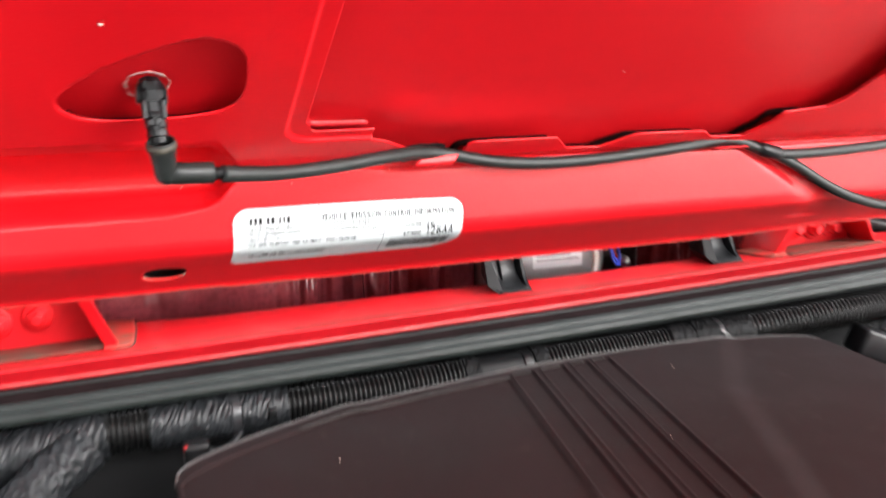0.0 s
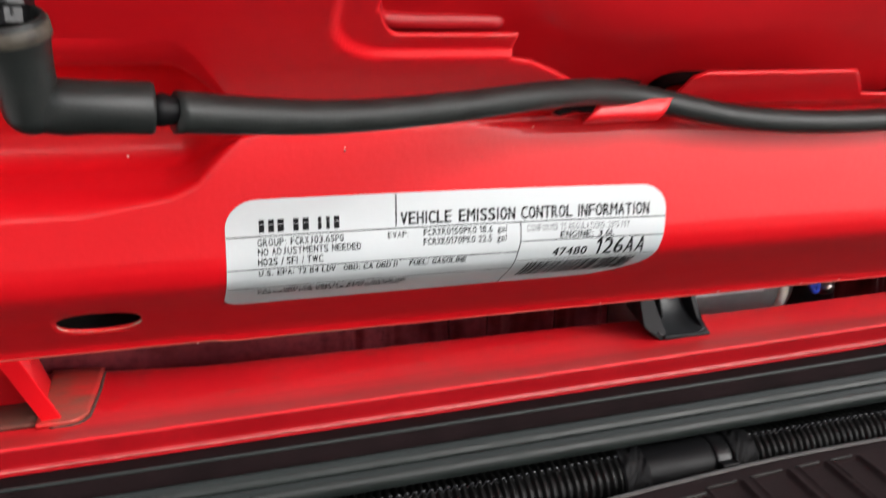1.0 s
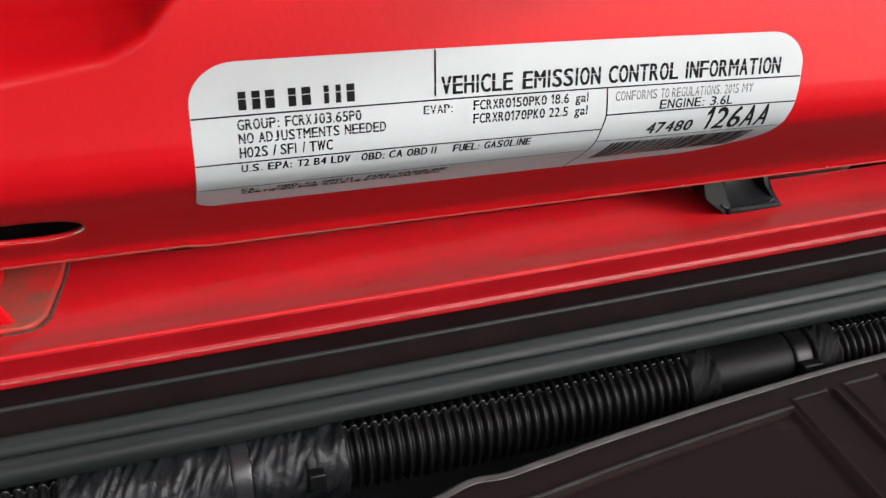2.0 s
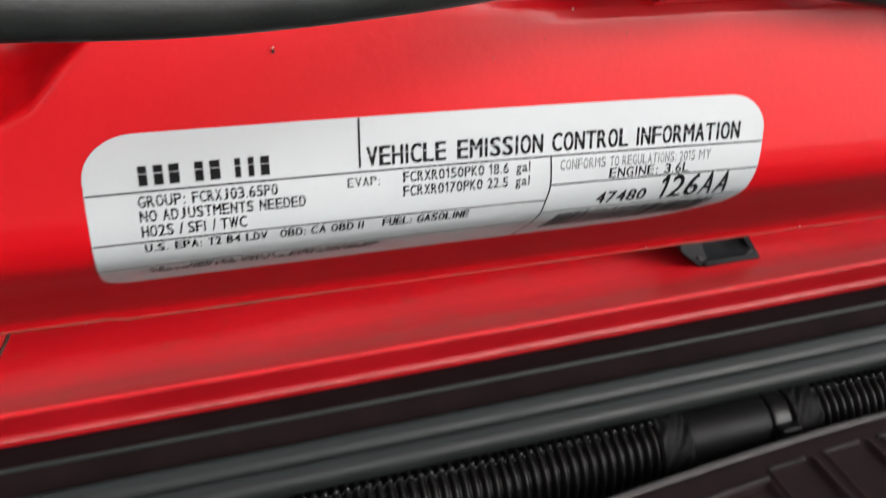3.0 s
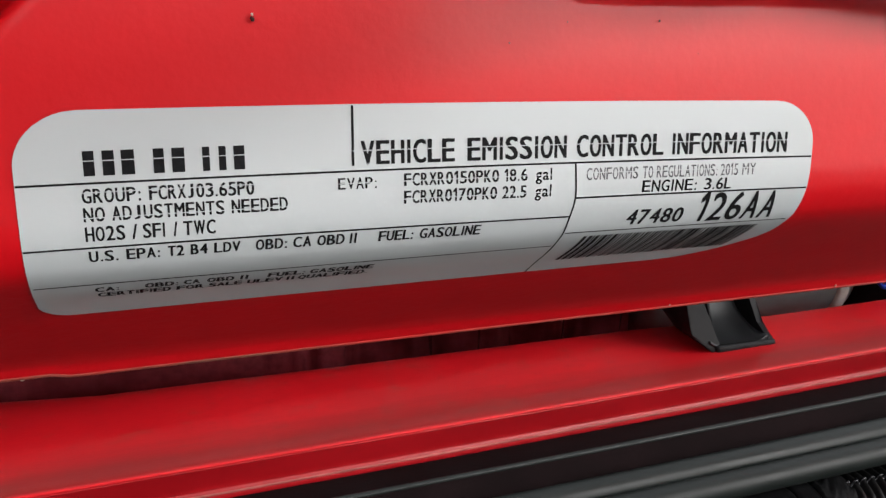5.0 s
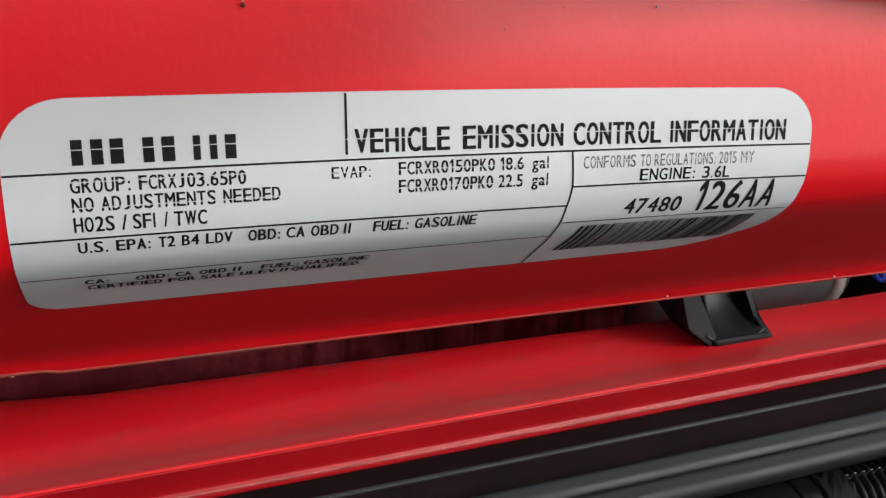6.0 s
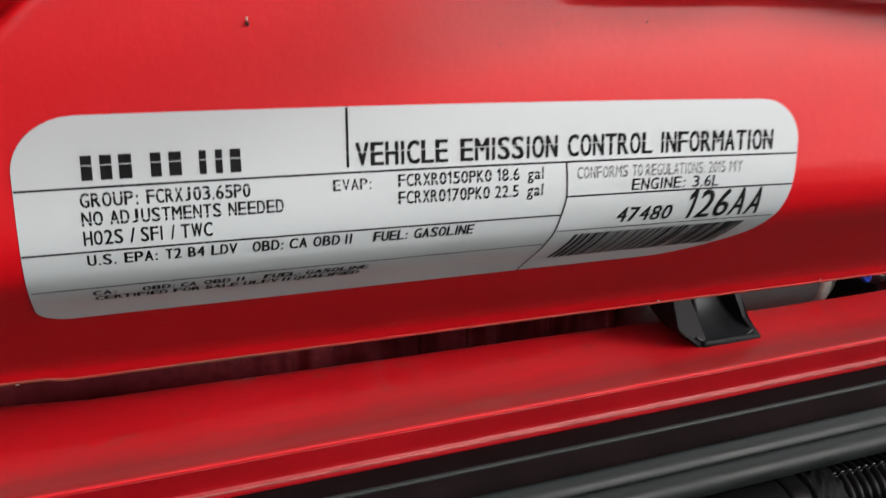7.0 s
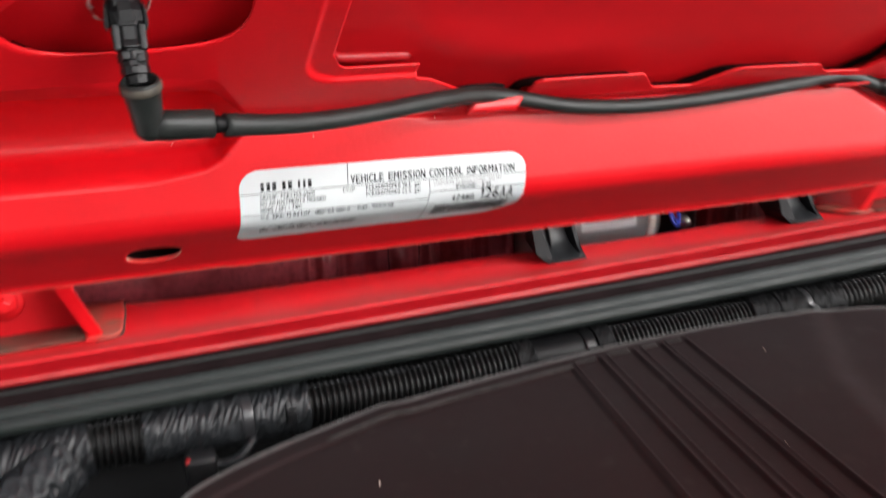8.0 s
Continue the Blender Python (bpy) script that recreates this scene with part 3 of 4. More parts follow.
def printed(words, base, cap, bold=0.0, mat=INK):
    """One line of narrow print: (word, from x, to x) in millimetres, at a base line and height; bold is the added stroke width."""
    verts, faces = [], []
    for word, x0, x1 in words:
        x0, x1 = x0 * 0.001, x1 * 0.001
        wide = [NARROW.get(c, 1.0) for c in word]
        gap = 0.26
        unit = (x1 - x0 - bold) / (sum(wide) + gap * (len(word) - 1))
        x = x0 + bold / 2
        for c, w in zip(word, wide):
            co, fs = glyph(c)
            lo, hi = co[:, 0].min(), co[:, 0].max()
            slim = {"1": (0.05, 0.80), ".": (0.3, 0.75), ":": (0.3, 0.75), "I": (0.3, 0.75), "l": (0.3, 0.75), "J": (0.12, 0.80)}.get(c, (0.0, 1.0))
            a, b = x + w * unit * slim[0], x + w * unit * slim[1]
            low = min(0.0, co[:, 1].min()) if c == "J" else 0.0
            for k, (dx, ds) in enumerate(((-bold / 2, -bold / 6), (bold / 2, bold / 6), (-bold / 2, bold / 6), (bold / 2, -bold / 6)) if bold else ((0.0, 0.0),)):
                faces += [tuple(i + len(verts) for i in f) for f in fs]
                verts += [film(a + (q[0] - lo) / (hi - lo) * (b - a) + dx, base + ds + (q[1] - low) / (0.71 - low) * cap, 0.00028 + 0.000008 * k) for q in co]
            x += (w + gap) * unit
    return part("printed_text", (verts, faces), mat, label, smooth=False)


mm = 0.001
# the maker's name stays plain blocks, one for each letter
for x, w in ((88.5, 1.6), (91.3, 1.7), (94.1, 1.9), (98.6, 1.6), (101.5, 1.9), (105.7, 1.1), (108.2, 1.1), (110.8, 1.7)):
    ink_strip([((x - w / 2) * mm, 83.3 * mm), ((x + w / 2) * mm, 83.3 * mm)], 3.8 * mm, "name_block")
printed([("VEHICLE", 130.6, 147.2), ("EMISSION", 149.5, 168.6), ("CONTROL", 170.6, 188.8), ("INFORMATION", 190.5, 217.0)], 81.35 * mm, 4.05 * mm, 0.28 * mm)
printed([("GROUP:", 87.1, 95.7), ("FCRXJ03.65P0", 96.8, 112.9)], 77.3 * mm, 2.25 * mm, 0.13 * mm)
printed([("NO", 87.1, 90.2), ("ADJUSTMENTS", 91.2, 108.1), ("NEEDED", 109.2, 118.2)], 74.42 * mm, 2.25 * mm, 0.13 * mm)
printed([("HO2S", 87.1, 92.9), ("/", 93.9, 94.7), ("SFI", 95.5, 98.9), ("/", 100.1, 100.7), ("TWC", 101.6, 106.6)], 71.22 * mm, 2.45 * mm, 0.14 * mm)
printed([("U.S.", 87.3, 91.7), ("EPA:", 92.8, 98.0), ("T2", 99.1, 101.6), ("B4", 102.6, 105.3), ("LDV", 106.3, 110.5)], 67.27 * mm, 2.2 * mm, 0.16 * mm)
printed([("OBD:", 113.0, 118.3), ("CA", 119.2, 122.3), ("OBD", 123.3, 128.0), ("II", 128.8, 130.2), ("FUEL:", 134.0, 140.4), ("GASOLINE", 141.5, 153.0)], 67.17 * mm, 2.32 * mm, 0.16 * mm)
printed([("CA:", 87.5, 91.4), ("OBD:", 95.4, 100.9), ("CA", 101.7, 104.4), ("OBD", 105.6, 110.2), ("II", 111.1, 112.7), ("FUEL:", 116.0, 122.7), ("GASOLINE", 123.5, 135.3)], 56.2 * mm, 2.3 * mm, 0.22 * mm)
printed([("CERTIFIED", 87.8, 99.7), ("FOR", 100.6, 105.2), ("SALE", 106.0, 111.8), ("ULEV", 112.7, 119.0), ("II", 119.6, 121.2), ("QUALIFIED.", 121.8, 134.9)], 53.0 * mm, 2.4 * mm, 0.22 * mm)
printed([("EVAP:", 126.6, 133.3)], 77.35 * mm, 1.95 * mm, 0.08 * mm)
printed([("FCRXR0150PK0", 138.0, 155.5), ("18.6", 156.5, 161.0), ("gal", 162.6, 165.9)], 77.45 * mm, 2.2 * mm, 0.13 * mm)
printed([("FCRXR0170PK0", 138.0, 155.2), ("22.5", 156.2, 160.9), ("gal", 162.6, 165.9)], 74.42 * mm, 2.25 * mm, 0.13 * mm)
printed([("CONFORMS", 172.8, 183.6), ("TO", 184.6, 186.8), ("REGULATIONS:", 187.6, 201.2), ("2015", 201.9, 205.9), ("MY", 206.9, 210.0)], 77.06 * mm, 2.3 * mm, 0.05 * mm, INK_PALE)
printed([("ENGINE:", 184.7, 196.9), ("3.6L", 198.5, 204.7)], 74.38 * mm, 2.3 * mm, 0.12 * mm)
printed([("47480", 183.0, 195.5)], 67.15 * mm, 3.7 * mm, 0.20 * mm)
printed([("126AA", 198.6, 217.3)], 66.81 * mm, 7.0 * mm, 0.24 * mm)
ink_strip([(LX0 + 0.0001, 80.3 * mm), (LX1 - 0.0002, 80.35 * mm)], 0.34 * mm)
ink_strip([(LX0 + 0.0001, 70.05 * mm), (170.3 * mm, 70.05 * mm)], 0.34 * mm)
ink_strip([(LX0 + 0.0004, 60.1 * mm), (170.2 * mm, 60.5 * mm)], 0.34 * mm)
ink_strip([(170.9 * mm, 73.8 * mm), (LX1 - 0.0002, 73.99 * mm)], 0.34 * mm)
ink_strip([(170.8 * mm, 65.7 * mm), (LX1 - 0.0010, 65.65 * mm)], 0.26 * mm)
ink_strip([(170.5 * mm, 80.2 * mm), (170.9 * mm, 73.8 * mm), (170.4 * mm, 69.8 * mm), (170.4 * mm, 62.67 * mm), (171.9 * mm, 41.6 * mm)], 0.34 * mm)
ink_strip([(129.3 * mm, 91.1 * mm), (129.25 * mm, 81.2 * mm)], 0.42 * mm)
# a thin pale streak where the printer missed a row
for x0, x1, s in ((87.0, 112.4, 83.7), (129.0, 217.0, 83.7), (87.0, 113.2, 78.9), (87.0, 118.4, 75.0), (126.5, 166.2, 78.3), (137.8, 166.2, 75.2), (172.6, 210.2, 78.4)):
    ink_strip([(x0 * mm, s * mm), (x1 * mm, s * mm)], 0.14 * mm, "print_gap", WHITE).location = (0, -0.00006, 0)
random.seed(11)
bars_v, bars_f, x = [], [], 175.6
while x < 216.6:
    w = random.choice((0.26, 0.26, 0.50, 0.76))
    for a in np.linspace(49.4, 64.0, 7)[:-1]:
        q = [film((x + dx) * mm, (a + ds) * mm, 0.00028) for dx, ds in ((0, 0), (w, 0), (w, 2.434), (0, 2.434))]
        bars_f.append([len(bars_v) + k for k in range(4)])
        bars_v += q
    x += w + random.choice((0.24, 0.30, 0.52))
tagged(part("barcode", (bars_v, bars_f), INK, label, "fine black barcode", smooth=False), kind="stuff")
at_base(label)


# ---- washer nozzle and hose ----
nozzle = thing("washer_nozzle", "black plastic windshield washer nozzle fitting pushed through hood underside", "nozzle", on_hood(0.0328, 0.0072))
random.seed(3)
for at, radii, arc, body in (((0.0325, -0.0020), (0.0103, 0.0110), (0.0, 2 * math.pi), 0.00045), ((0.0316, -0.0004), (0.0090, 0.0096), (0.5, 3.5), 0.00038)):
    turn, wave = np.linspace(*arc, 73), random.uniform(0, 9)
    ring = [on_hood(at[0] + (radii[0] + 0.0011 * noise.noise(Vector((2.2 * math.cos(a), 2.2 * math.sin(a), wave)))) * math.cos(a),
                    at[1] + (radii[1] + 0.0011 * noise.noise(Vector((2.2 * math.cos(a), 2.2 * math.sin(a), wave)))) * math.sin(a), 0.0106) for a in turn]
    if arc[1] > 6:
        ring[-1] = ring[0]
    fat = [max(0.00012, body * (1 + 1.3 * noise.noise(Vector((4 * math.cos(a), 4 * math.sin(a), wave + 3))))) for a in turn]
    part("sealant_ring", sweep(ring, fat, 8, arc[1] < 6), SEALANT, nozzle, "pale ragged sealant ring")
TOP, LOW = np.array((0.0328, 0.4905, 1.3728)), np.array((0.0350, 0.4832, 1.3430))


def on_body(dx, dy, share):
    p = TOP + (LOW - TOP) * share
    return (p[0] + dx, p[1] + dy, p[2])


lean = math.degrees(math.atan2(TOP[1] - LOW[1], TOP[2] - LOW[2]))
part("stem", turned([(0, 0.0050), (1, 0.0050)], tuple(on_hood(0.0325, -0.0020, 0.0112)), tuple(TOP + (LOW - TOP) * 0.15), 20), PLASTIC, nozzle)
part("body", turned([(0, 0.0030), (0.01, 0.0046), (0.10, 0.0062), (0.24, 0.0070), (0.36, 0.0066), (0.38, 0.0058), (0.62, 0.0056), (0.64, 0.0050), (0.88, 0.0048), (0.9, 0.0042), (1, 0.0040)], TOP, LOW, 10), PLASTIC, nozzle, smooth=False)
for s in (-1, 1):
    part("side_latch", prism([(0.0, 0.0), (0.0008 * s, -0.003), (0.0011 * s, -0.008), (0.0004 * s, -0.010), (0.0, -0.010)], "y", 0.4830, 0.4870, 0.0002), PLASTIC, nozzle, smooth=False).location = (0.0334 + 0.0062 * s, 0.0012, 1.3700)
    part("prong", box((0.0016, 0.0022, 0.0036), on_body(0.0022 * s - 0.0004, -0.0050, 0.10), 0.0004, 2, (-lean, 0, 0)), PLASTIC, nozzle, smooth=False)
    part("cheek", box((0.0022, 0.0040, 0.0090), on_body(0.0044 * s, -0.0035, 0.50), 0.0005, 2, (-lean, 0, 0)), PLASTIC, nozzle, smooth=False)
part("front_plate", hull([on_body(dx, dy, k) for dx, dy, k in ((-0.0040, -0.0052, 0.12), (0.0040, -0.0052, 0.12), (-0.0034, -0.0066, 0.36), (0.0034, -0.0066, 0.36), (-0.0040, -0.0020, 0.12), (0.0040, -0.0020, 0.12), (-0.0034, -0.0020, 0.38), (0.0034, -0.0020, 0.38))]), PLASTIC, nozzle, smooth=False)
part("lower_latch", hull([on_body(dx, dy, k) for dx, dy, k in ((-0.0026, -0.0050, 0.46), (0.0026, -0.0050, 0.46), (-0.0030, -0.0064, 0.60), (0.0030, -0.0064, 0.60), (-0.0026, -0.0020, 0.44), (0.0026, -0.0020, 0.44), (-0.0030, -0.0020, 0.63), (0.0030, -0.0020, 0.63))]), PLASTIC, nozzle, smooth=False)
part("collar", turned([(0, 0.0046), (0.06, 0.0053), (0.30, 0.0053), (0.34, 0.0046), (0.46, 0.0046), (0.50, 0.0051), (0.72, 0.0051), (0.76, 0.0043), (1, 0.0041)], on_body(0, 0, 0.66), on_body(0, 0, 1.04), 8), PLASTIC, nozzle, smooth=False)
for dx, k in ((-0.0026, 0.70), (0.0024, 0.73), (-0.0004, 0.86)):
    part("barb", box((0.0026, 0.0022, 0.0028), on_body(dx, -0.0046, k), 0.0004, 2, (-lean, 0, 0)), PLASTIC, nozzle, smooth=False)
# the rubber boot: an open mouth, a thick rim and a taper down to the rounded heel
MOUTH, JOINT = np.array((0.0353, 0.4785, 1.3438)), np.array((0.0374, 0.4848, 1.3268))
way = np.linalg.norm(JOINT - MOUTH)
boot = [(0.34, 0.0030), (0.30, 0.0050), (0.04, 0.0056), (0.005, 0.0058), (0.0, 0.0063), (0.015, 0.0066), (0.05, 0.0069), (0.24, 0.0070), (0.30, 0.0066), (0.36, 0.0064), (0.62, 0.0059), (0.85, 0.0056)]
boot += [(1 + 0.0056 / way * math.sin(a), 0.0056 * math.cos(a)) for a in np.radians(np.linspace(0, 88, 9))]
part("boot", turned(boot, MOUTH, JOINT, 36), HOSE, nozzle)
part("boot_rim", turned([(0.05, 0.0066), (0.07, 0.0072), (0.21, 0.0073), (0.24, 0.0066)], MOUTH, JOINT, 36, False), BOOT_RIM, nozzle, "brown-grey boot rim")
part("sleeve", turned([(0, 0.0050), (0.25, 0.0057), (0.45, 0.0054), (0.96, 0.0054), (0.99, 0.0050), (1, 0.0034)], tuple(JOINT), (0.0604, 0.4866, 1.3258), 36), HOSE, nozzle)
part("neck", turned([(0, 0.0030), (0.3, 0.0035), (0.5, 0.0030), (1, 0.0030)], (0.0590, 0.4864, 1.3256), (0.0680, 0.4882, 1.3248), 24), MATTE, nozzle)
at_base(nozzle)

hose = thing("washer_hose", "dark grey rubber washer hose tucked under straps on the hood", "hose", (0.0660, 0.488, 1.3200))
main = [(0.0644, 0.4871, 1.3248), (0.0792, 0.4921, 1.3233), (0.0950, 0.4985, 1.3218), (0.1131, 0.5051, 1.3216), (0.1353, 0.5133, 1.3223), (0.1596, 0.5223, 1.3239), (0.1761, 0.5305, 1.3242),
        (0.1880, 0.5375, 1.3238), (0.2019, 0.5435, 1.3221), (0.2161, 0.5445, 1.3191), (0.2425, 0.5455, 1.3137), (0.2702, 0.5455, 1.3115), (0.2993, 0.5455, 1.3113), (0.3324, 0.5460, 1.3127),
        (0.3781, 0.5468, 1.3161), (0.4079, 0.5495, 1.3186), (0.4299, 0.5525, 1.3191), (0.4510, 0.5515, 1.3117)]
path, run = resample(corner_cut(main, 2), 0.002)
part("tube", sweep(path, 0.0039 + 0.0006 * np.exp(-run / 0.02), 28), HOSE, hose)
branch_a = corner_cut([(0.4491, 0.5515, 1.3125), (0.4599, 0.5500, 1.3087), (0.4708, 0.5495, 1.3065), (0.5125, 0.5495, 1.3063), (0.5805, 0.5495, 1.3097), (0.6922, 0.5495, 1.3196)], 2)
branch_b = corner_cut([(0.4649, 0.5515, 1.3072), (0.4858, 0.5515, 1.2983), (0.5153, 0.5515, 1.2815), (0.5456, 0.5515, 1.2687), (0.5879, 0.5535, 1.2583), (0.6727, 0.5655, 1.2513)], 2)
part("branch_tube", sweep(resample(branch_a, 0.003)[0], 0.0038, 20), HOSE, hose)
part("branch_tube", sweep(resample(branch_b, 0.003)[0], 0.0038, 20), HOSE, hose)
part("tee", turned([(0, 0.0040), (0.1, 0.0050), (0.9, 0.0050), (1, 0.0040)], (0.4510, 0.5508, 1.3117), (0.4690, 0.5495, 1.3068), 24), PLASTIC, hose, "black plastic tee joint")
at_base(hose)


# ---- cowl ----
def bow(x):
    """The cowl and all along it bend slightly round the car's front."""
    return 0.03 * (x - 0.25) ** 2


def along(profile, x0, x1, step=0.02, dy=0.0, dz=0.022):
    p = np.array(profile, float)
    return grid([[(x, y + bow(x) + dy, z + dz * (x - 0.2)) for y, z in p] for x in np.arange(x0, x1 + step / 2, step)])


cowl = thing("cowl_panel", "red painted cowl panel below the hood, dusty front flange darker towards its lip", "cowl panel", (0.36, 0.70, 1.15))
FLANGE = corner_cut([(0.8400, 1.1100), (0.8020, 1.1260), (0.7880, 1.1500), (0.7825, 1.1630), (0.7770, 1.1668), (0.7500, 1.1682), (0.7150, 1.1706), (0.6960, 1.1729), (0.6866, 1.1739), (0.6848, 1.1736), (0.6852, 1.1724), (0.6866, 1.1690), (0.6878, 1.1656), (0.6880, 1.1638), (0.6874, 1.1629), (0.6868, 1.1612), (0.6880, 1.1570)], 2)
FLANGE_TOP = FLANGE[:int(np.argmin(np.abs(FLANGE[:, 0] - 0.6862) + 10 * np.abs(FLANGE[:, 1] - 1.1737))) + 1]


def taper(x):
    """How far the flange's depth behind its lip draws in towards the far side."""
    return (float(np.interp(x, (0.0, 0.08, 0.118, 0.2, 0.31, 0.39, 0.44, 1.0), (0.798, 0.781, 0.779, 0.774, 0.768, 0.759, 0.757, 0.750))) - 0.70) / 0.079


def cowl_z(x, y):
    """The height of the cowl's flange at a place."""
    return float(np.interp(0.70 + (y - bow(x) - 0.70) / (taper(x) if y - bow(x) > 0.70 else 1.0), FLANGE_TOP[::-1, 0], FLANGE_TOP[::-1, 1])) + 0.022 * (x - 0.2)


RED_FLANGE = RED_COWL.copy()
RED_FLANGE.name = "darkened_flange_paint"
darker_lip(RED_FLANGE, (0.15, 0.015, 0.013), 0.720, 0.694, 0.65)
rows = [[(x, (y if y < 0.70 else 0.70 + (y - 0.70) * (taper(x) if y < 0.80 else 1.0)) + bow(x), z + 0.022 * (x - 0.2)) for y, z in FLANGE] for x in np.arange(-0.40, 1.121, 0.01)]
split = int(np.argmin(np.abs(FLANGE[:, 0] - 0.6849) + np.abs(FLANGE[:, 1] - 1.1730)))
thick(part("turned_lip", grid([r[split:] for r in rows]), RED_SHADED, cowl, "lip turned down under the flange, shade painted into its red"), 0.0012, 0.0)
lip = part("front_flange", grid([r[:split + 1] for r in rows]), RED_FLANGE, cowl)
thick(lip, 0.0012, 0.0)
# Pale strip painted as the highlight on the lip's lower edge.
edge = [(x, 0.6870 + bow(x), 1.1624 + 0.022 * (x - 0.2)) for x in np.arange(-0.40, 1.121, 0.02)]
part("lip_edge", sweep(edge, 0.0006, 8), LIP_GLINT, cowl, "pale highlight painted along the lip")
trough = corner_cut([(0.8400, 1.1100), (0.9000, 1.0950), (0.9400, 1.1100), (0.9500, 1.2000), (0.9550, 1.2400)], 2)
part("trough", along(trough, -0.40, 1.12), RED_COWL, cowl)
# Unseen cover, added to keep sky light off the trough and flange.
cover_top = corner_cut([(0.7260, 1.2200), (0.7250, 1.2250), (0.7380, 1.2310), (0.9000, 1.2430), (0.9600, 1.2540)], 2)
thick(part("cowl_cover", along(cover_top, -0.40, 1.12), PLASTIC, cowl, "unseen black plastic cover added to shade the cowl trough"), 0.002, 0.0)


def fold(x, z):
    k = 0.12 + 0.88 * float(smoothstep((x - 0.13) / 0.06))
    return k * (0.0075 * noise.noise(Vector((x * 70, z * 12, 0))) + 0.0045 * noise.noise(Vector((x * 190, z * 18, 5)))) + 0.004 * noise.noise(Vector((x * 14, z * 9, 2)))


# Runs on past the real folds as painted shade over the red trough.
sheet = [[(x, 0.812 + fold(x, z), z) for z in np.linspace(1.10, 1.196, 18)] for x in np.linspace(-0.12, 0.345, 300)]
FILM = material("glossy_red_film", (0.170, 0.030, 0.038), 0.13, vary=0.5, scale=24, spec=0.8)
part("trough_liner", grid(sheet), FILM, cowl, "wrinkled dark red glossy liner, partly painted trough shade")
sheet = [[(x, 0.874 + fold(x, z), z) for z in np.linspace(1.10, 1.200, 18)] for x in np.linspace(0.350, 0.760, 260)]
part("trough_liner", grid(sheet), FILM, cowl, "wrinkled dark red glossy liner, partly painted trough shade")
at_base(cowl)

seal = thing("rubber_seal", "long black rubber weather seal with double bulb along the cowl flange", "seal", (0.36, 0.65, 1.15))
base = corner_cut([(0.6862, 1.1550), (0.6860, 1.1606), (0.6842, 1.1618), (0.6720, 1.1638), (0.6650, 1.1648), (0.6632, 1.1666), (0.6612, 1.1668), (0.6600, 1.1648), (0.6570, 1.1622), (0.6540, 1.1580), (0.6560, 1.1480), (0.6700, 1.1430)], 2)
part("seal_base", along(base, -0.40, 1.12), SEAL_BASE, seal)
for name, y, z, r in (("ridge", 0.6616, 1.1662, 0.0010), ("upper_bulb", 0.6490, 1.1585, 0.0046), ("lower_bulb", 0.6412, 1.1552, 0.0046)):
    pth = [(x, y + bow(x), z + 0.022 * (x - 0.2)) for x in np.arange(-0.40, 1.13, 0.02)]
    part(name, sweep(pth, r, 32), SEAL, seal)
at_base(seal)


# Lighter copy of the bracket's black: sky light is painted into the tray.
TRAY = material("lit_black_plastic", (0.012, 0.0125, 0.0135), 0.42, vary=0.35, scale=120, bump=0.00006, bump_scale=900, spec=0.34)


def stop_bracket(at):
    """A hollow plastic stop: a tray between a flared wall and an upright one, both leaning back, with a wall behind."""
    root = thing("stop_bracket", "black plastic stop bracket standing on the red cowl flange", "bracket", at, "stop brackets on the cowl")
    # the flared wall: front edge, then back edge, as (x, y, z)
    part("side_wall", hull([(0.0030, 0.000, 0.0000), (0.0070, 0.000, 0.0000), (-0.0085, 0.002, 0.0095), (-0.0035, 0.003, 0.0095), (-0.0090, 0.011, 0.0330), (-0.0030, 0.011, 0.0330),
                            (0.0040, 0.045, 0.0090), (0.0130, 0.045, -0.0020), (0.0040, 0.046, 0.0350), (0.0070, 0.046, 0.0350)]), MATTE, root, smooth=False)
    wall = [(0.000, 0.0000), (0.000, 0.0050), (0.0085, 0.0095), (0.0140, 0.0190), (0.0220, 0.0340), (0.046, 0.0360), (0.045, -0.0020)]
    part("side_wall", prism(wall, "x", 0.0290, 0.0320, 0.0008), MATTE, root, smooth=False)
    dish = corner_cut([(0.0005, 0.0030), (0.0060, 0.0026), (0.0150, 0.0048), (0.0240, 0.0100), (0.0300, 0.0200), (0.0330, 0.0350)], 2)
    rows = [[(x, y, z + 0.0030 * (2 * k - 1) ** 4) for y, z in dish] for k, x in zip(np.linspace(0, 1, 15), np.linspace(0.0000, 0.0295, 15))]
    thick(part("tray", grid(rows), TRAY, root, "grey-black tray with light painted in"), 0.0012, 0.0)
    part("front_lip", box((0.0300, 0.0034, 0.0046), (0.0178, 0.0004, 0.0022), 0.0016), MATTE, root)
    part("centre_web", hull([(0.0130, y, z) for y, z in ((0.018, 0.006), (0.030, 0.034), (0.034, 0.034), (0.032, 0.006))] + [(0.0144, y, z) for y, z in ((0.018, 0.006), (0.030, 0.034), (0.034, 0.034), (0.032, 0.006))]), MATTE, root, smooth=False)
    return root


stop = stop_bracket((0.3225, 0.7150, 1.1722))
copy_thing(stop, Matrix.Translation((0.5460, 0.7130, 1.1778)))


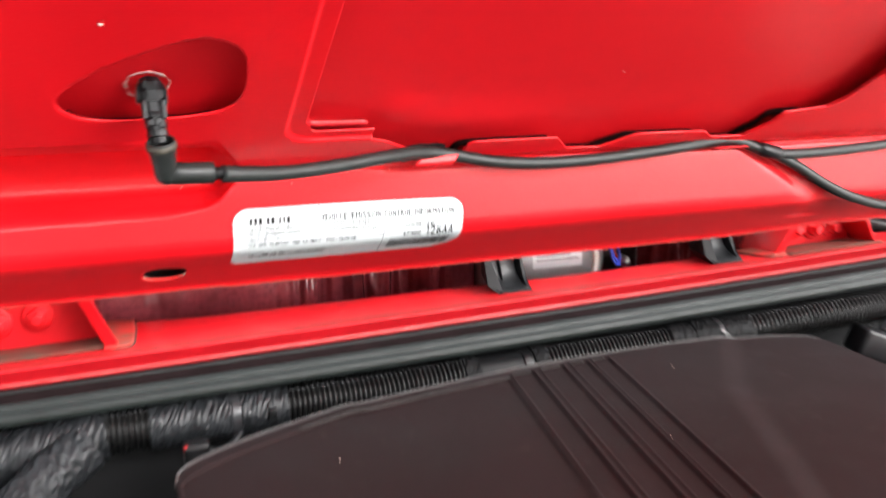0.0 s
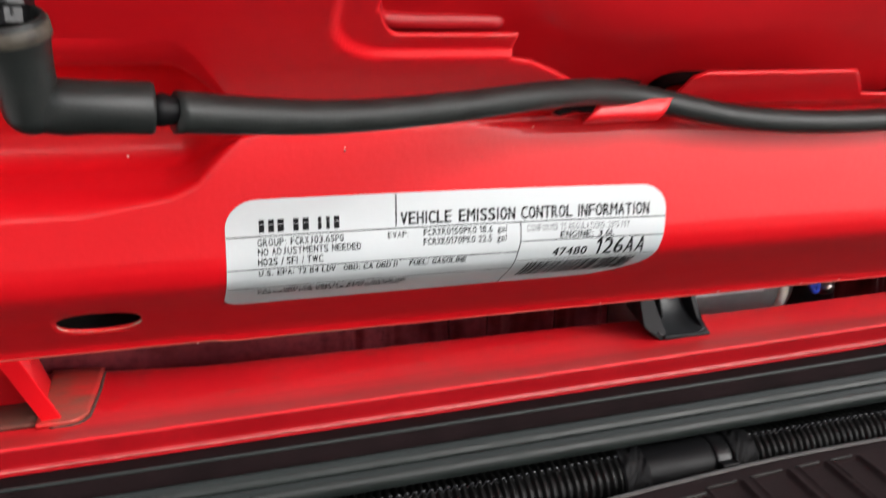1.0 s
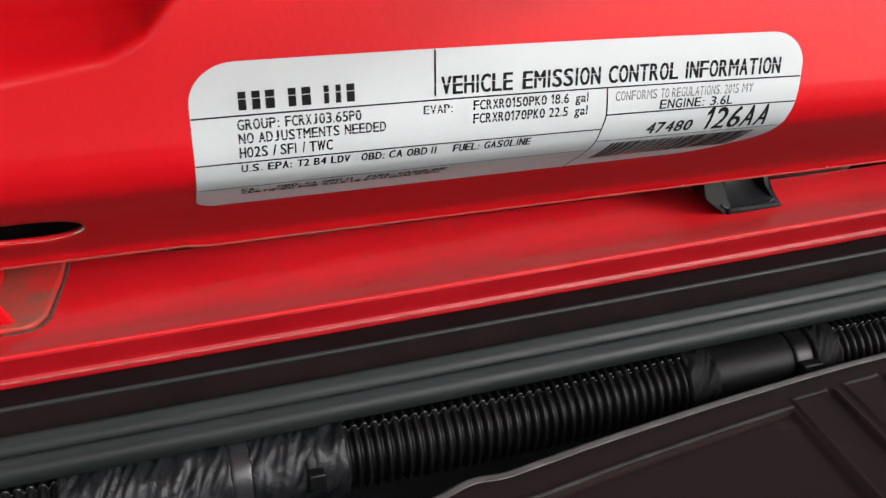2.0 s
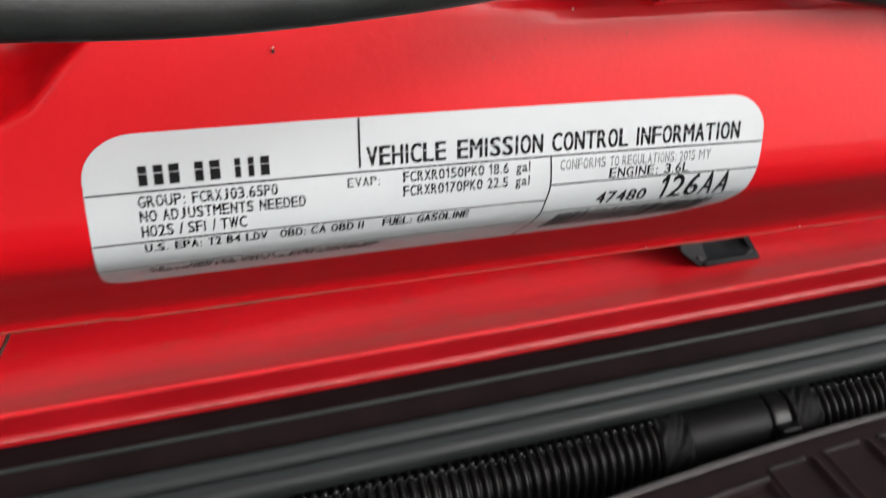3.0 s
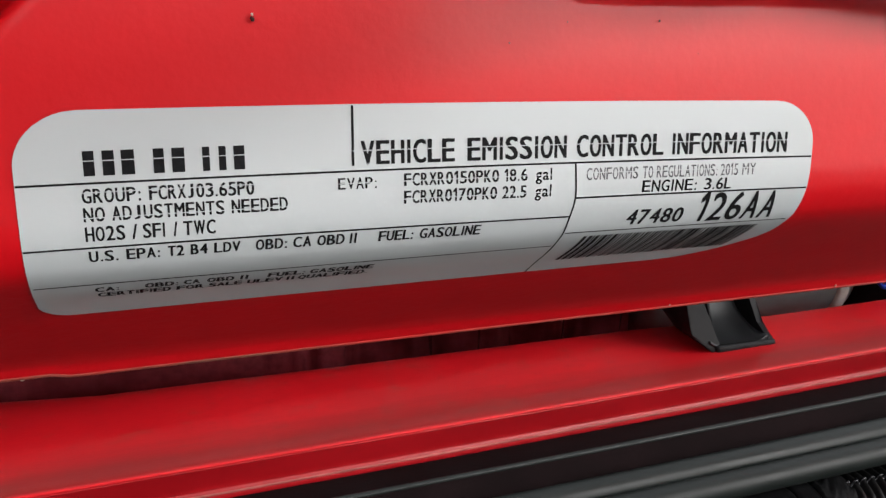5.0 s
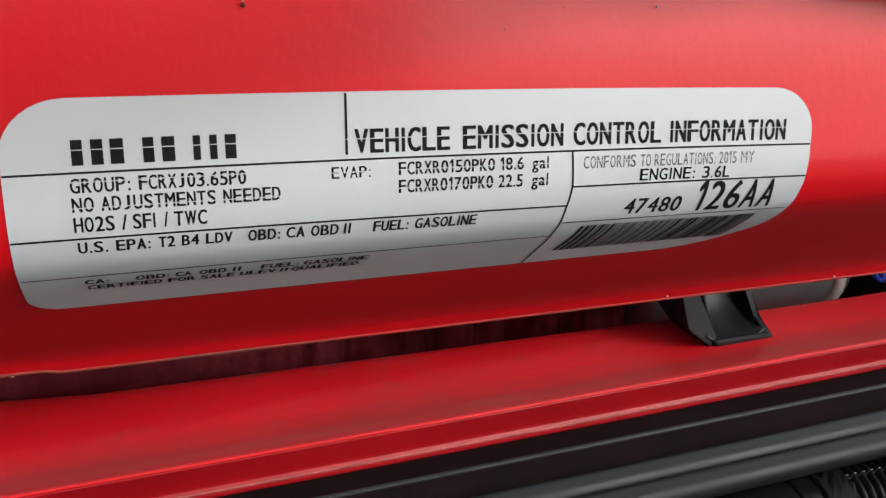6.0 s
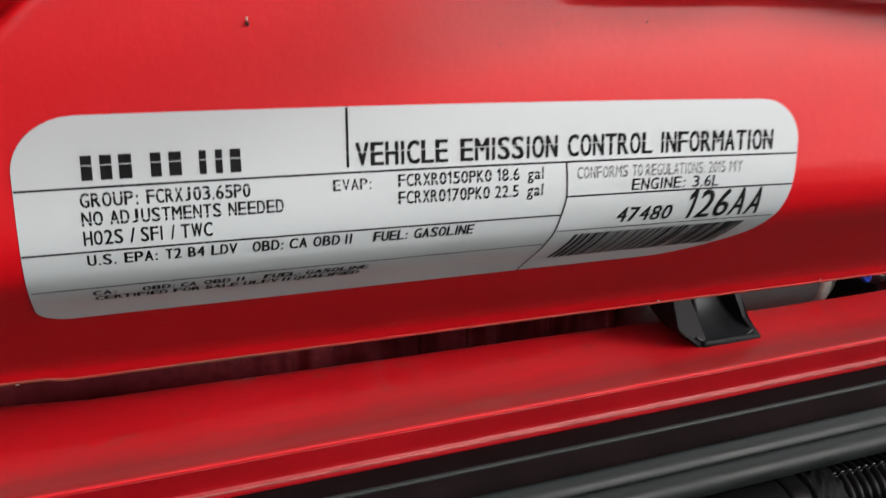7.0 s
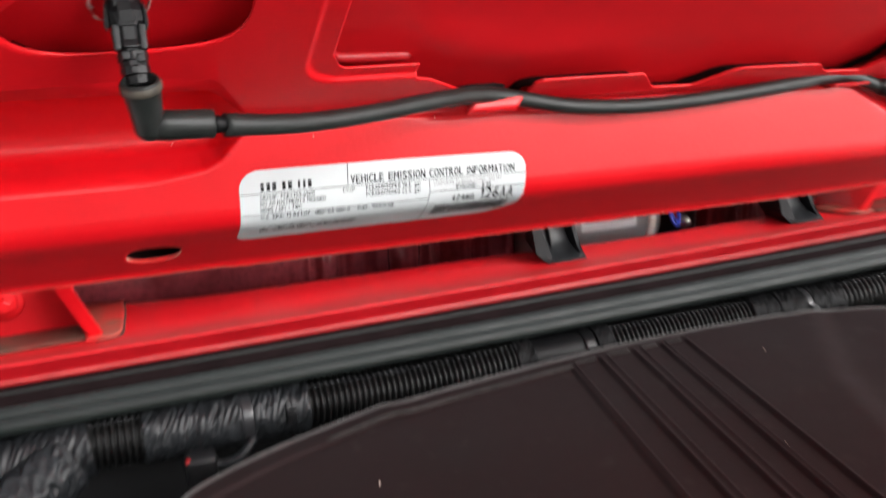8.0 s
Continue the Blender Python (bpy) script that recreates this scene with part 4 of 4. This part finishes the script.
def hinge(x0, s, bolts, wide=0.0):
    """A hinge bracket: dusty foot plate, slanting gusset, back plate with bolts, and an arm to the hood. s: 1 or -1, the side of the foot; wide: how much longer the bracket is."""
    root = thing("hood_hinge", "red painted steel hood hinge bracket with dusty foot and bolts", "hinge", (x0, 0.735, cowl_z(x0, 0.735)), "hood hinges")
    ys = np.r_[0.7072, 0.7074, 0.7080, 0.7092, 0.7110, 0.7140, np.linspace(0.718, 0.796, 14)]
    side = np.interp(ys, (0.7072, 0.7080, 0.7110, 0.718, 0.760, 0.80), (0.0165, 0.0188, 0.0213, 0.0238, 0.0270, 0.0282))
    rows = [[(x0 + s * (0.002 + (b - 0.002) * k), y, cowl_z(x0 + s * b * k, y) + 0.0022) for y, b in zip(ys, side)] for k in np.linspace(0, 1, 12)]
    thick(part("foot", grid(rows), RED_DUSTY, root, "dust-stained foot plate"), 0.0022, 0.0)
    rim = [(x0 + s * 0.008, 0.7070, cowl_z(x0, 0.7070) + 0.0004)] + [(x0 + s * (b + 0.0004), y - 0.0003, cowl_z(x0 + s * b, y) + 0.0004) for y, b in zip(ys, side)]
    part("soiled_edge", sweep(resample(rim, 0.002)[0], 0.0009, 8), SOIL, root, "line of dark soil along the foot")
    lay = [(-0.014, 0.700, 0.046), (-0.0045, 0.700, 0.046), (0.0135, 0.7130, 0.002), (0.0050, 0.7130, 0.002)]
    z0 = cowl_z(x0, 0.73)
    part("gusset", hull([(x0 + s * a, y + dy, z0 + h) for a, y, h in lay for dy in (0.0, 0.0035)]), RED, root, smooth=False)
    part("gusset_web", hull([(x0 + s * a, y, z0 + h) for a, y, h in ((-0.0135, 0.702, 0.046), (-0.0110, 0.702, 0.046), (0.0020, 0.7240, 0.002), (0.0045, 0.7240, 0.002), (-0.0135, 0.765, 0.046), (-0.0110, 0.765, 0.046), (0.0020, 0.775, -0.004), (0.0045, 0.775, -0.004))]), RED, root, smooth=False)
    part("back_plate", box((0.100 + wide, 0.0030, 0.052), (x0 - s * (0.052 + wide / 2), 0.7480, z0 + 0.020), 0.0008), RED_COWL, root, smooth=False)
    xs = [x0 - s * a for a in np.linspace(-0.002, 0.105 + wide, 20)]
    thick(part("floor_plate", grid([[(x, y, cowl_z(x, y) + 0.0016) for y in np.linspace(0.7120 - wide, 0.7470, 10)] for x in xs]), SOILED, root, "floor plate caked with brown dust"), 0.0016, 0.0)
    lay = [(-0.0780, 0.706, 0.046), (-0.0750, 0.706, 0.046), (-0.1080, 0.711, 0.001), (-0.1050, 0.711, 0.001), (-0.0780, 0.747, 0.046), (-0.0750, 0.747, 0.046), (-0.1080, 0.747, 0.001), (-0.1050, 0.747, 0.001)]
    part("outer_gusset", hull([(x0 + s * (a - wide), y, z0 + h) for a, y, h in lay]), RED, root, smooth=False)
    for dx, dz in bolts:
        p = (x0 - s * dx, 0.7465, z0 + dz)
        bolt = part("bolt", turned([(0, 0.0080), (0.45, 0.0080), (0.52, 0.0072), (0.55, 0.0050), (0.95, 0.0048), (1, 0.0040)], p, (p[0], 0.7340, p[2]), 6), RED, root, "red painted bolt", smooth=False)
        part("washer", turned([(0, 0.0112), (0.8, 0.0112), (1, 0.0102)], p, (p[0], 0.7440, p[2]), 28), RED, bolt)
    part("arm", hull([(x0 - s * (0.060 + a), y, z) for a in (0.0, 0.006) for y, z in ((0.745, z0 + 0.045), (0.760, z0 + 0.030), (0.6110, 1.2700), (0.6170, 1.2560))]), RED, root, smooth=False)
    return at_base(root)


hinge(0.0000, 1, ((0.042, 0.023), (0.070, 0.020)))
hinge(0.6300, -1, ((0.038, 0.019), (0.062, 0.018), (0.086, 0.018)), 0.010)

# ---- wiper motor in the cowl ----
motor = thing("wiper_motor", "grey metal wiper motor with paper label in the cowl trough", "motor", (0.42, 0.825, 1.140))
part("housing", turned([(0, 0.020), (0.04, 0.0285), (0.90, 0.0285), (0.92, 0.0260), (1.0, 0.0260)], (0.350, 0.825, 1.180), (0.480, 0.825, 1.178), 48), MOTOR, motor)
part("end_band", turned([(0, 0.0290), (0.2, 0.0305), (0.8, 0.0305), (1, 0.0290)], (0.4660, 0.825, 1.178), (0.4740, 0.825, 1.178), 48), material("band_cream", (0.62, 0.60, 0.54), 0.5), motor, "cream plastic band")
part("gear_case", box((0.050, 0.050, 0.050), (0.508, 0.840, 1.165), 0.008, 3), PLASTIC, motor, "black plastic gear case")
ang = np.radians(np.linspace(170, 215, 10))
part("paper_label", grid([[(x, 0.825 + 0.0289 * math.cos(a), 1.1800 - 0.0289 * math.sin(a)) for a in ang] for x in (0.400, 0.454)]), WHITE, motor, "white paper label")
for k in range(3):
    part("label_bar", grid([[(x, 0.825 + 0.0291 * math.cos(a), 1.1800 - 0.0291 * math.sin(a)) for a in np.radians((184 + 8 * k, 187 + 8 * k))] for x in (0.404, 0.450 - 0.008 * k)]), INK_PALE, motor)
for k, mat in enumerate((BLUE, BLUE, WIRE_RED)):
    a0 = 0.003 * k
    loop = corner_cut([(0.4800, 0.800 + a0, 1.205), (0.4815 + a0, 0.790 + a0, 1.192), (0.4840 + a0, 0.787 + a0, 1.176 + a0), (0.4925 + a0 * 0.3, 0.788 + a0, 1.172 + a0), (0.4960, 0.795, 1.186), (0.4950, 0.81, 1.205)], 3)
    part("wire", sweep(resample(loop, 0.001)[0], 0.0014, 10), mat, motor, "blue wire" if k < 2 else "red wire")
part("terminal_bolt", turned([(0, 0.0055), (0.5, 0.0055), (0.55, 0.0038), (1, 0.0034)], (0.5030, 0.800, 1.1740), (0.5010, 0.788, 1.1750), 12), SILVER, motor, "zinc bolt head")
at_base(motor)
motor.location -= Vector((0.005, 0.005, 0.004))


# ---- wiring loom ----
loom = thing("wiring_loom", "black corrugated wiring loom with taped joints along the firewall", "wiring loom", (0.30, 0.648, 1.118))


def loom_mid(x):
    z = np.interp(x, (-0.10, 0.00, 0.10, 0.20, 0.26, 0.31, 0.40, 0.50, 0.62, 0.80), (1.118, 1.1295, 1.1305, 1.1310, 1.1335, 1.1345, 1.1360, 1.1365, 1.1400, 1.1420))
    y = np.interp(x, (-0.10, 0.30, 0.50, 0.80), (0.643, 0.643, 0.643, 0.641))
    return np.array([x, y + 0.007 + 0.5 * bow(x), z - 0.0020])


def corrugated(x0, x1, r, pitch=0.0038):
    xs = np.arange(x0, x1, pitch / 8)
    wave = np.clip(1.6 * np.sin((xs - x0) / pitch * 2 * np.pi), -1, 1)
    verts, faces = sweep([loom_mid(x) for x in xs], r - 0.0003 + 0.0012 * wave, 40)
    mid = np.repeat([loom_mid(x) for x in xs], 40, axis=0)
    d = np.array(verts) - mid
    a = np.degrees(np.arctan2(d[:, 2], -d[:, 1]))
    # the slit along the conduit: its upper edge laps over the lower
    d *= (1 + 0.045 * ((a > 71) & (a < 120)))[:, None]
    c, q = math.cos(math.radians(72)), math.sin(math.radians(72))
    edge = [tuple(loom_mid(x) + (r + 0.0004 + 0.0012 * w) * np.array([0, -c, q])) for x, w in zip(xs, wave)]
    part("slit_edge", sweep(edge, 0.0005, 8), SLIT, loom)
    return part("conduit", (mid + d, faces), CONDUIT, loom)


def wrapped(x0, x1, r, mat=TAPE):
    """Cloth tape wound round in slanting turns, with creases."""
    xs = np.arange(x0, x1, 0.0008)
    verts, faces = sweep([loom_mid(x) for x in xs], r, 84)
    v = np.array(verts)
    for k in range(len(v)):
        c = loom_mid(v[k, 0])
        d = v[k] - c
        a = math.atan2(d[2], d[1])
        turn = ((v[k, 0] - x0) / 0.019 + a / (2 * math.pi)) % 1.0
        across, lengthwise = v[k, 0] + 0.008 * a, v[k, 0] * 0.6 - 0.014 * a
        n = noise.noise(Vector((across * 330, lengthwise * 60, 1.0)))
        n2 = noise.noise(Vector((across * 620, lengthwise * 150, 7.0)))
        v[k] += d / np.linalg.norm(d) * (0.0006 * (1 - turn) + 0.0014 * (1 - 2 * abs(n)) + 0.0008 * n2)
    return part("tape_wrap", (v, faces), mat, loom, "wrinkled black tape")


def sleeve(x0, x1, r, mat=CONDUIT, name="smooth_sleeve"):
    xs = np.linspace(x0, x1, 24)
    edge = np.minimum(xs - x0, x1 - xs)
    return part(name, sweep([loom_mid(x) for x in xs], r - 0.0008 * np.exp(-edge / 0.0006), 32), mat, loom)


def clip_band(x, r, w=0.006, mat=PLASTIC):
    sleeve(x - w / 2, x + w / 2, r, mat, "cable_tie")
    part("tie_head", box((w, 0.005, 0.006), tuple(loom_mid(x) + np.array([0, -r - 0.001, 0.003])), 0.0008), mat, loom)


wrapped(-0.110, -0.001, 0.0165)
corrugated(-0.002, 0.028, 0.0135)
wrapped(0.0265, 0.0825, 0.0145)
sleeve(0.0815, 0.0895, 0.0149, BAND, "grey_tape_band")
wrapped(0.0885, 0.1225, 0.0142)
clip_band(0.110, 0.0152)
corrugated(0.1215, 0.262, 0.0132)
wrapped(0.261, 0.274, 0.0138, CLOTH)
sleeve(0.273, 0.312, 0.0130, MATTE, "smooth_tape")
clip_band(0.316, 0.0136, 0.009)
wrapped(0.321, 0.334, 0.0132, CLOTH)
corrugated(0.333, 0.452, 0.0122)
wrapped(0.451, 0.474, 0.0132, CLOTH)
wrapped(0.475, 0.500, 0.0138, CLOTH)
clip_band(0.503, 0.0140, 0.006, BAND)
wrapped(0.506, 0.536, 0.0128, CLOTH)
corrugated(0.535, 0.76, 0.0130, 0.0048)
down = corner_cut([(-0.015, 0.640, 1.124), (-0.035, 0.626, 1.116), (-0.060, 0.606, 1.100), (-0.085, 0.582, 1.076), (-0.110, 0.555, 1.030), (-0.120, 0.540, 0.980)], 3)
mid, _ = resample(down, 0.0010)
verts, faces = sweep(mid, 0.0150, 64)
verts = np.array([v + (v - mid[k // 64]) / 0.015 * (0.0028 * (1 - 2 * abs(noise.noise(Vector((v[0] * 260, v[1] * 90, v[2] * 200))))) + 0.0012 * noise.noise(Vector((v[0] * 500, v[1] * 240, v[2] * 500)))) for k, v in enumerate(verts)])
part("branch", (verts, faces), TAPE, loom, "taped branch running down")
at_base(loom)

# ---- moulded engine cover ----
RIM = corner_cut([(0.0340, 0.3000), (0.0330, 0.5280), (0.0380, 0.5460), (0.0620, 0.5620), (0.0940, 0.5780), (0.1300, 0.5920), (0.1480, 0.5990), (0.1560, 0.6022), (0.1660, 0.6006), (0.1780, 0.6030), (0.2100, 0.6090), (0.2750, 0.6185), (0.3450, 0.6258), (0.4400, 0.6270),
                  (0.4780, 0.6220), (0.5000, 0.6300), (0.5640, 0.6120), (0.5700, 0.5960), (0.5550, 0.5530), (0.5390, 0.5000), (0.5000, 0.3000)], 2)


def rim_y(x):
    lower = RIM[:int(np.argmax(RIM[:, 0])) + 1]
    return float(np.interp(x, lower[4:, 0], lower[4:, 1]))


cover = thing("engine_cover", "dark brown-black moulded plastic engine cover with pressed ribs", "engine cover", (0.30, 0.45, 1.06))


def cover_z(x, y):
    d = rim_y(x) - y
    z = 1.1445 - 0.0030 * math.exp(-d / 0.0030)
    z -= 0.0018 * float(smoothstep((d - 0.0165) / 0.0022)) * float(smoothstep((0.2825 - x - (0.613 - y) * 0.185) / 0.003))
    # five sunk ribs that run slantwise from near the rear edge
    u = x + (0.613 - y) * 0.185
    for c, w in ((0.2945, 0.0088), (0.3200, 0.0094), (0.3442, 0.0072), (0.3635, 0.0072)):
        inside = float(smoothstep((d - 0.012) / 0.004))
        z += inside * (0.0010 * math.exp(-((abs(u - c) - w - 0.0008) / 0.0010) ** 2) - 0.0014 * float(smoothstep((w + 0.0006 - abs(u - c)) / 0.0018)))
    # a fine bead follows the rear edge
    z += 0.0009 * math.exp(-((d - 0.0172) / 0.0010) ** 2) * float(smoothstep((0.2835 - x - (0.613 - y) * 0.185) / 0.003))
    # a shallow dish on the far side of a swept step
    e = x - np.interp(y, (0.37, 0.53, 0.61, 0.64), (0.357, 0.428, 0.486, 0.500))
    z -= 0.0045 * float(smoothstep((e + 0.014) / 0.028))
    z += 0.0030 * float(smoothstep((0.13 - x) / 0.1)) * float(smoothstep((d - 0.03) / 0.05))
    return z - 0.010 * (0.62 - y) ** 2


xs = np.unique(np.r_[np.linspace(0.034, 0.05, 12), np.linspace(0.05, 0.25, 70), np.linspace(0.25, 0.40, 260), np.linspace(0.40, 0.569, 70)])
cols = []
for x in xs:
    top = rim_y(x)
    low = 0.30
    ys = np.r_[top - np.linspace(0, 0.03, 44), np.linspace(top - 0.0315, low, 70)]
    cols.append([(x, y, cover_z(x, y)) for y in ys])
cols = [[(x, top_y + 0.0015, z - 0.030) for (x, top_y, z) in (c[0],)] + [(c[0][0], c[0][1] + 0.0012, c[0][2] - 0.004)] + c for c in cols]
part("cover_shell", grid(cols), COVER, cover)
# The rear edge is lighter than the shell: its highlight is painted in.
edge_path = [(x, rim_y(x) - 0.0006, cover_z(x, rim_y(x)) + 0.0002) for x in np.linspace(0.0345, 0.569, 220)]
part("rolled_edge", sweep(edge_path, 0.0022, 14), COVER_EDGE, cover, "rolled edge with pale highlight painted in")
# Grey strips painted as highlights along the step and the rib ends.
bead = resample([(x, rim_y(x) - 0.0172, cover_z(x, rim_y(x) - 0.0172) + 0.0001) for x in np.linspace(0.115, 0.280, 80)], 0.002)[0]
part("step_highlight", sweep(bead, 0.0009, 10), COVER_GLINT, cover, "grey strip painted as the highlight along the step")
for c, w in ((0.2945, 0.0088), (0.3200, 0.0094), (0.3442, 0.0072), (0.3635, 0.0072)):
    ends = [(c + k * w - 0.003, rim_y(c) - 0.0135 + 0.10 * k * w, cover_z(c + k * w, rim_y(c) - 0.0125) + 0.0002) for k in np.linspace(-0.95, 0.95, 8)]
    part("rib_end", sweep(ends, 0.0008, 8), COVER_GLINT, cover)
left_edge = [(0.0345, y, cover_z(0.0345, y)) for y in np.linspace(0.30, rim_y(0.0345), 30)]
part("rolled_edge", sweep(left_edge, 0.0017, 12), COVER, cover)
part("side_skirt", grid([[(0.034, y, cover_z(0.034, y)), (0.032, y, cover_z(0.034, y) - 0.05)] for y in np.linspace(0.30, rim_y(0.034), 20)]), COVER, cover)
part("side_skirt", grid([[(0.569, y, cover_z(0.569, y)), (0.571, y, cover_z(0.569, y) - 0.05)] for y in np.linspace(0.30, rim_y(0.569), 20)]), COVER, cover)
for x, y in ((0.128, 0.52), (0.405, 0.575), (0.33, 0.47)):
    speck(x, y, cover_z(x, y) + 0.0003, 0.0008, CHIP, cover)
at_base(cover)

# ---- small things beside the cover ----
cap = thing("filler_cap", "round black plastic cap in shade beside the wiring loom", "cap", (-0.010, 0.560, 1.06))
part("cap_body", turned([(0, 0.028), (0.8, 0.028), (0.92, 0.026), (1, 0.022)], (-0.012, 0.575, 1.060), (-0.012, 0.575, 1.096), 40), PLASTIC, cap)
for k in range(16):
    a = k * math.pi / 8
    part("grip", box((0.004, 0.0022, 0.024), (-0.012 + 0.0282 * math.cos(a), 0.575 + 0.0282 * math.sin(a), 1.076), 0.0006, 1, (0, 0, math.degrees(a))), PLASTIC, cap)
at_base(cap)
plug = thing("red_connector", "small red plastic connector lock on black plug", "connector", (0.054, 0.619, 1.110))
part("plug_body", box((0.017, 0.014, 0.015), (0.0545, 0.6190, 1.1175), 0.002), PLASTIC, plug)
part("plug_wire", sweep(resample(corner_cut([(0.062, 0.620, 1.117), (0.070, 0.624, 1.113), (0.080, 0.634, 1.112), (0.088, 0.640, 1.118)], 2), 0.002)[0], 0.0026, 12), TAPE, plug)
part("lock_tab", box((0.0026, 0.004, 0.0030), (0.0472, 0.6145, 1.1240), 0.0007), WIRE_RED, plug, "red lock tab")
at_base(plug)
drain = thing("drain_hose", "dark grey ribbed hose lying in the cowl behind the hinge", "hose", (0.82, 0.80, 1.17))
path = resample(corner_cut([(0.765, 0.805, 1.196), (0.806, 0.800, 1.187), (0.853, 0.800, 1.174), (0.93, 0.805, 1.160), (1.02, 0.81, 1.155)], 2), 0.0012)[0]
part("tube", sweep(path, 0.0085 + 0.0008 * np.sin(np.arange(len(path)) * 1.6), 24), HOSE, drain)
at_base(drain)
pod = thing("harness_plug", "black plastic harness plug hanging by the conduit", "connector", (0.66, 0.62, 1.10))
part("plug_body", box((0.040, 0.030, 0.026), (0.665, 0.628, 1.112), 0.004, 3, (0, 20, -15)), PLASTIC, pod)
part("plug_tail", sweep(resample(corner_cut([(0.680, 0.632, 1.118), (0.70, 0.640, 1.13), (0.72, 0.645, 1.138)], 2), 0.003)[0], 0.006, 16), TAPE, pod)
at_base(pod)
tank = thing("pink_tank", "pale pink translucent plastic tank beside the engine cover", "tank", (0.66, 0.53, 1.03))
part("tank_body", box((0.10, 0.12, 0.09), (0.665, 0.520, 1.060), 0.015, 4), PINK, tank)
at_base(tank)

# ---- windshield behind the cowl, unseen, added to block the rear sky ----
GLASS = material("dark_windshield_glass", (0.010, 0.012, 0.012), 0.06, vary=0.05)
screen = thing("windshield", "unseen dark glass windshield added behind the cowl to block sky", "windshield", (0.36, 0.965, 1.26))
thick(part("pane", along([(0.9640, 1.2655), (1.10, 1.345), (1.30, 1.465), (1.50, 1.575), (1.72, 1.680)], -0.40, 1.12, dz=0.0), GLASS, screen), 0.005, 1.0)
thick(part("lower_trim", along(corner_cut([(0.9450, 1.2640), (0.9600, 1.2690), (0.9900, 1.2840)], 2), -0.40, 1.12, dz=0.0), MATTE, screen, "black rubber trim"), 0.004, 1.0)
at_base(screen)

# ---- closing structure, unseen: bay, fenders, ground, and walls that shape the light ----
wall = part("firewall", grid([[(x, 0.672 + bow(x), 1.144 + 0.022 * (x - 0.2)), (x, 0.674 + bow(x), 0.95), (x, 0.60, 0.55)] for x in np.linspace(-0.40, 1.12, 20)]), BAY)
tagged(wall, "black painted firewall below the cowl seal", "firewall", kind="structure")
for name, x in (("bay_side_near", -0.34), ("bay_side_far", 1.06)):
    tagged(part(name, box((0.012, 1.25, 0.36), (x, 0.045, 0.74), 0.003), BAY), "dark inner fender side of the engine bay", "panel", kind="structure")
tagged(part("bay_floor", box((1.42, 1.25, 0.02), (0.36, 0.05, 0.56), 0.003), BAY), "dark floor of the engine bay", "panel", kind="structure")
tagged(part("bay_front", box((1.42, 0.02, 0.30), (0.36, -0.59, 0.62), 0.003), BAY), "dark front crossmember of the engine bay", "panel", kind="structure")
ground = part("ground", grid([[(x, y, 0.0) for y in np.linspace(-400, 400, 9)] for x in np.linspace(-400, 400, 9)]), CONCRETE)
tagged(ground, "pale concrete ground around the car", "ground", kind="structure")
# Unseen walls, added to darken the paint's reflections and block side light.
wall = part("wall_front", box((10.0, 0.2, 3.0), (-3.1, -4.6, 1.5), 0.01), material("dark_blocker", (0.15, 0.145, 0.14), 0.8, vary=0.15, scale=2))
tagged(wall, "unseen dark wall added in front of the car to darken reflections", "wall", kind="structure")
wall = part("wall_side", box((0.2, 8.0, 3.0), (-3.4, -0.4, 1.5), 0.01), bpy.data.materials["dark_blocker"])
tagged(wall, "unseen dark wall added beside the car to block side light", "wall", kind="structure")
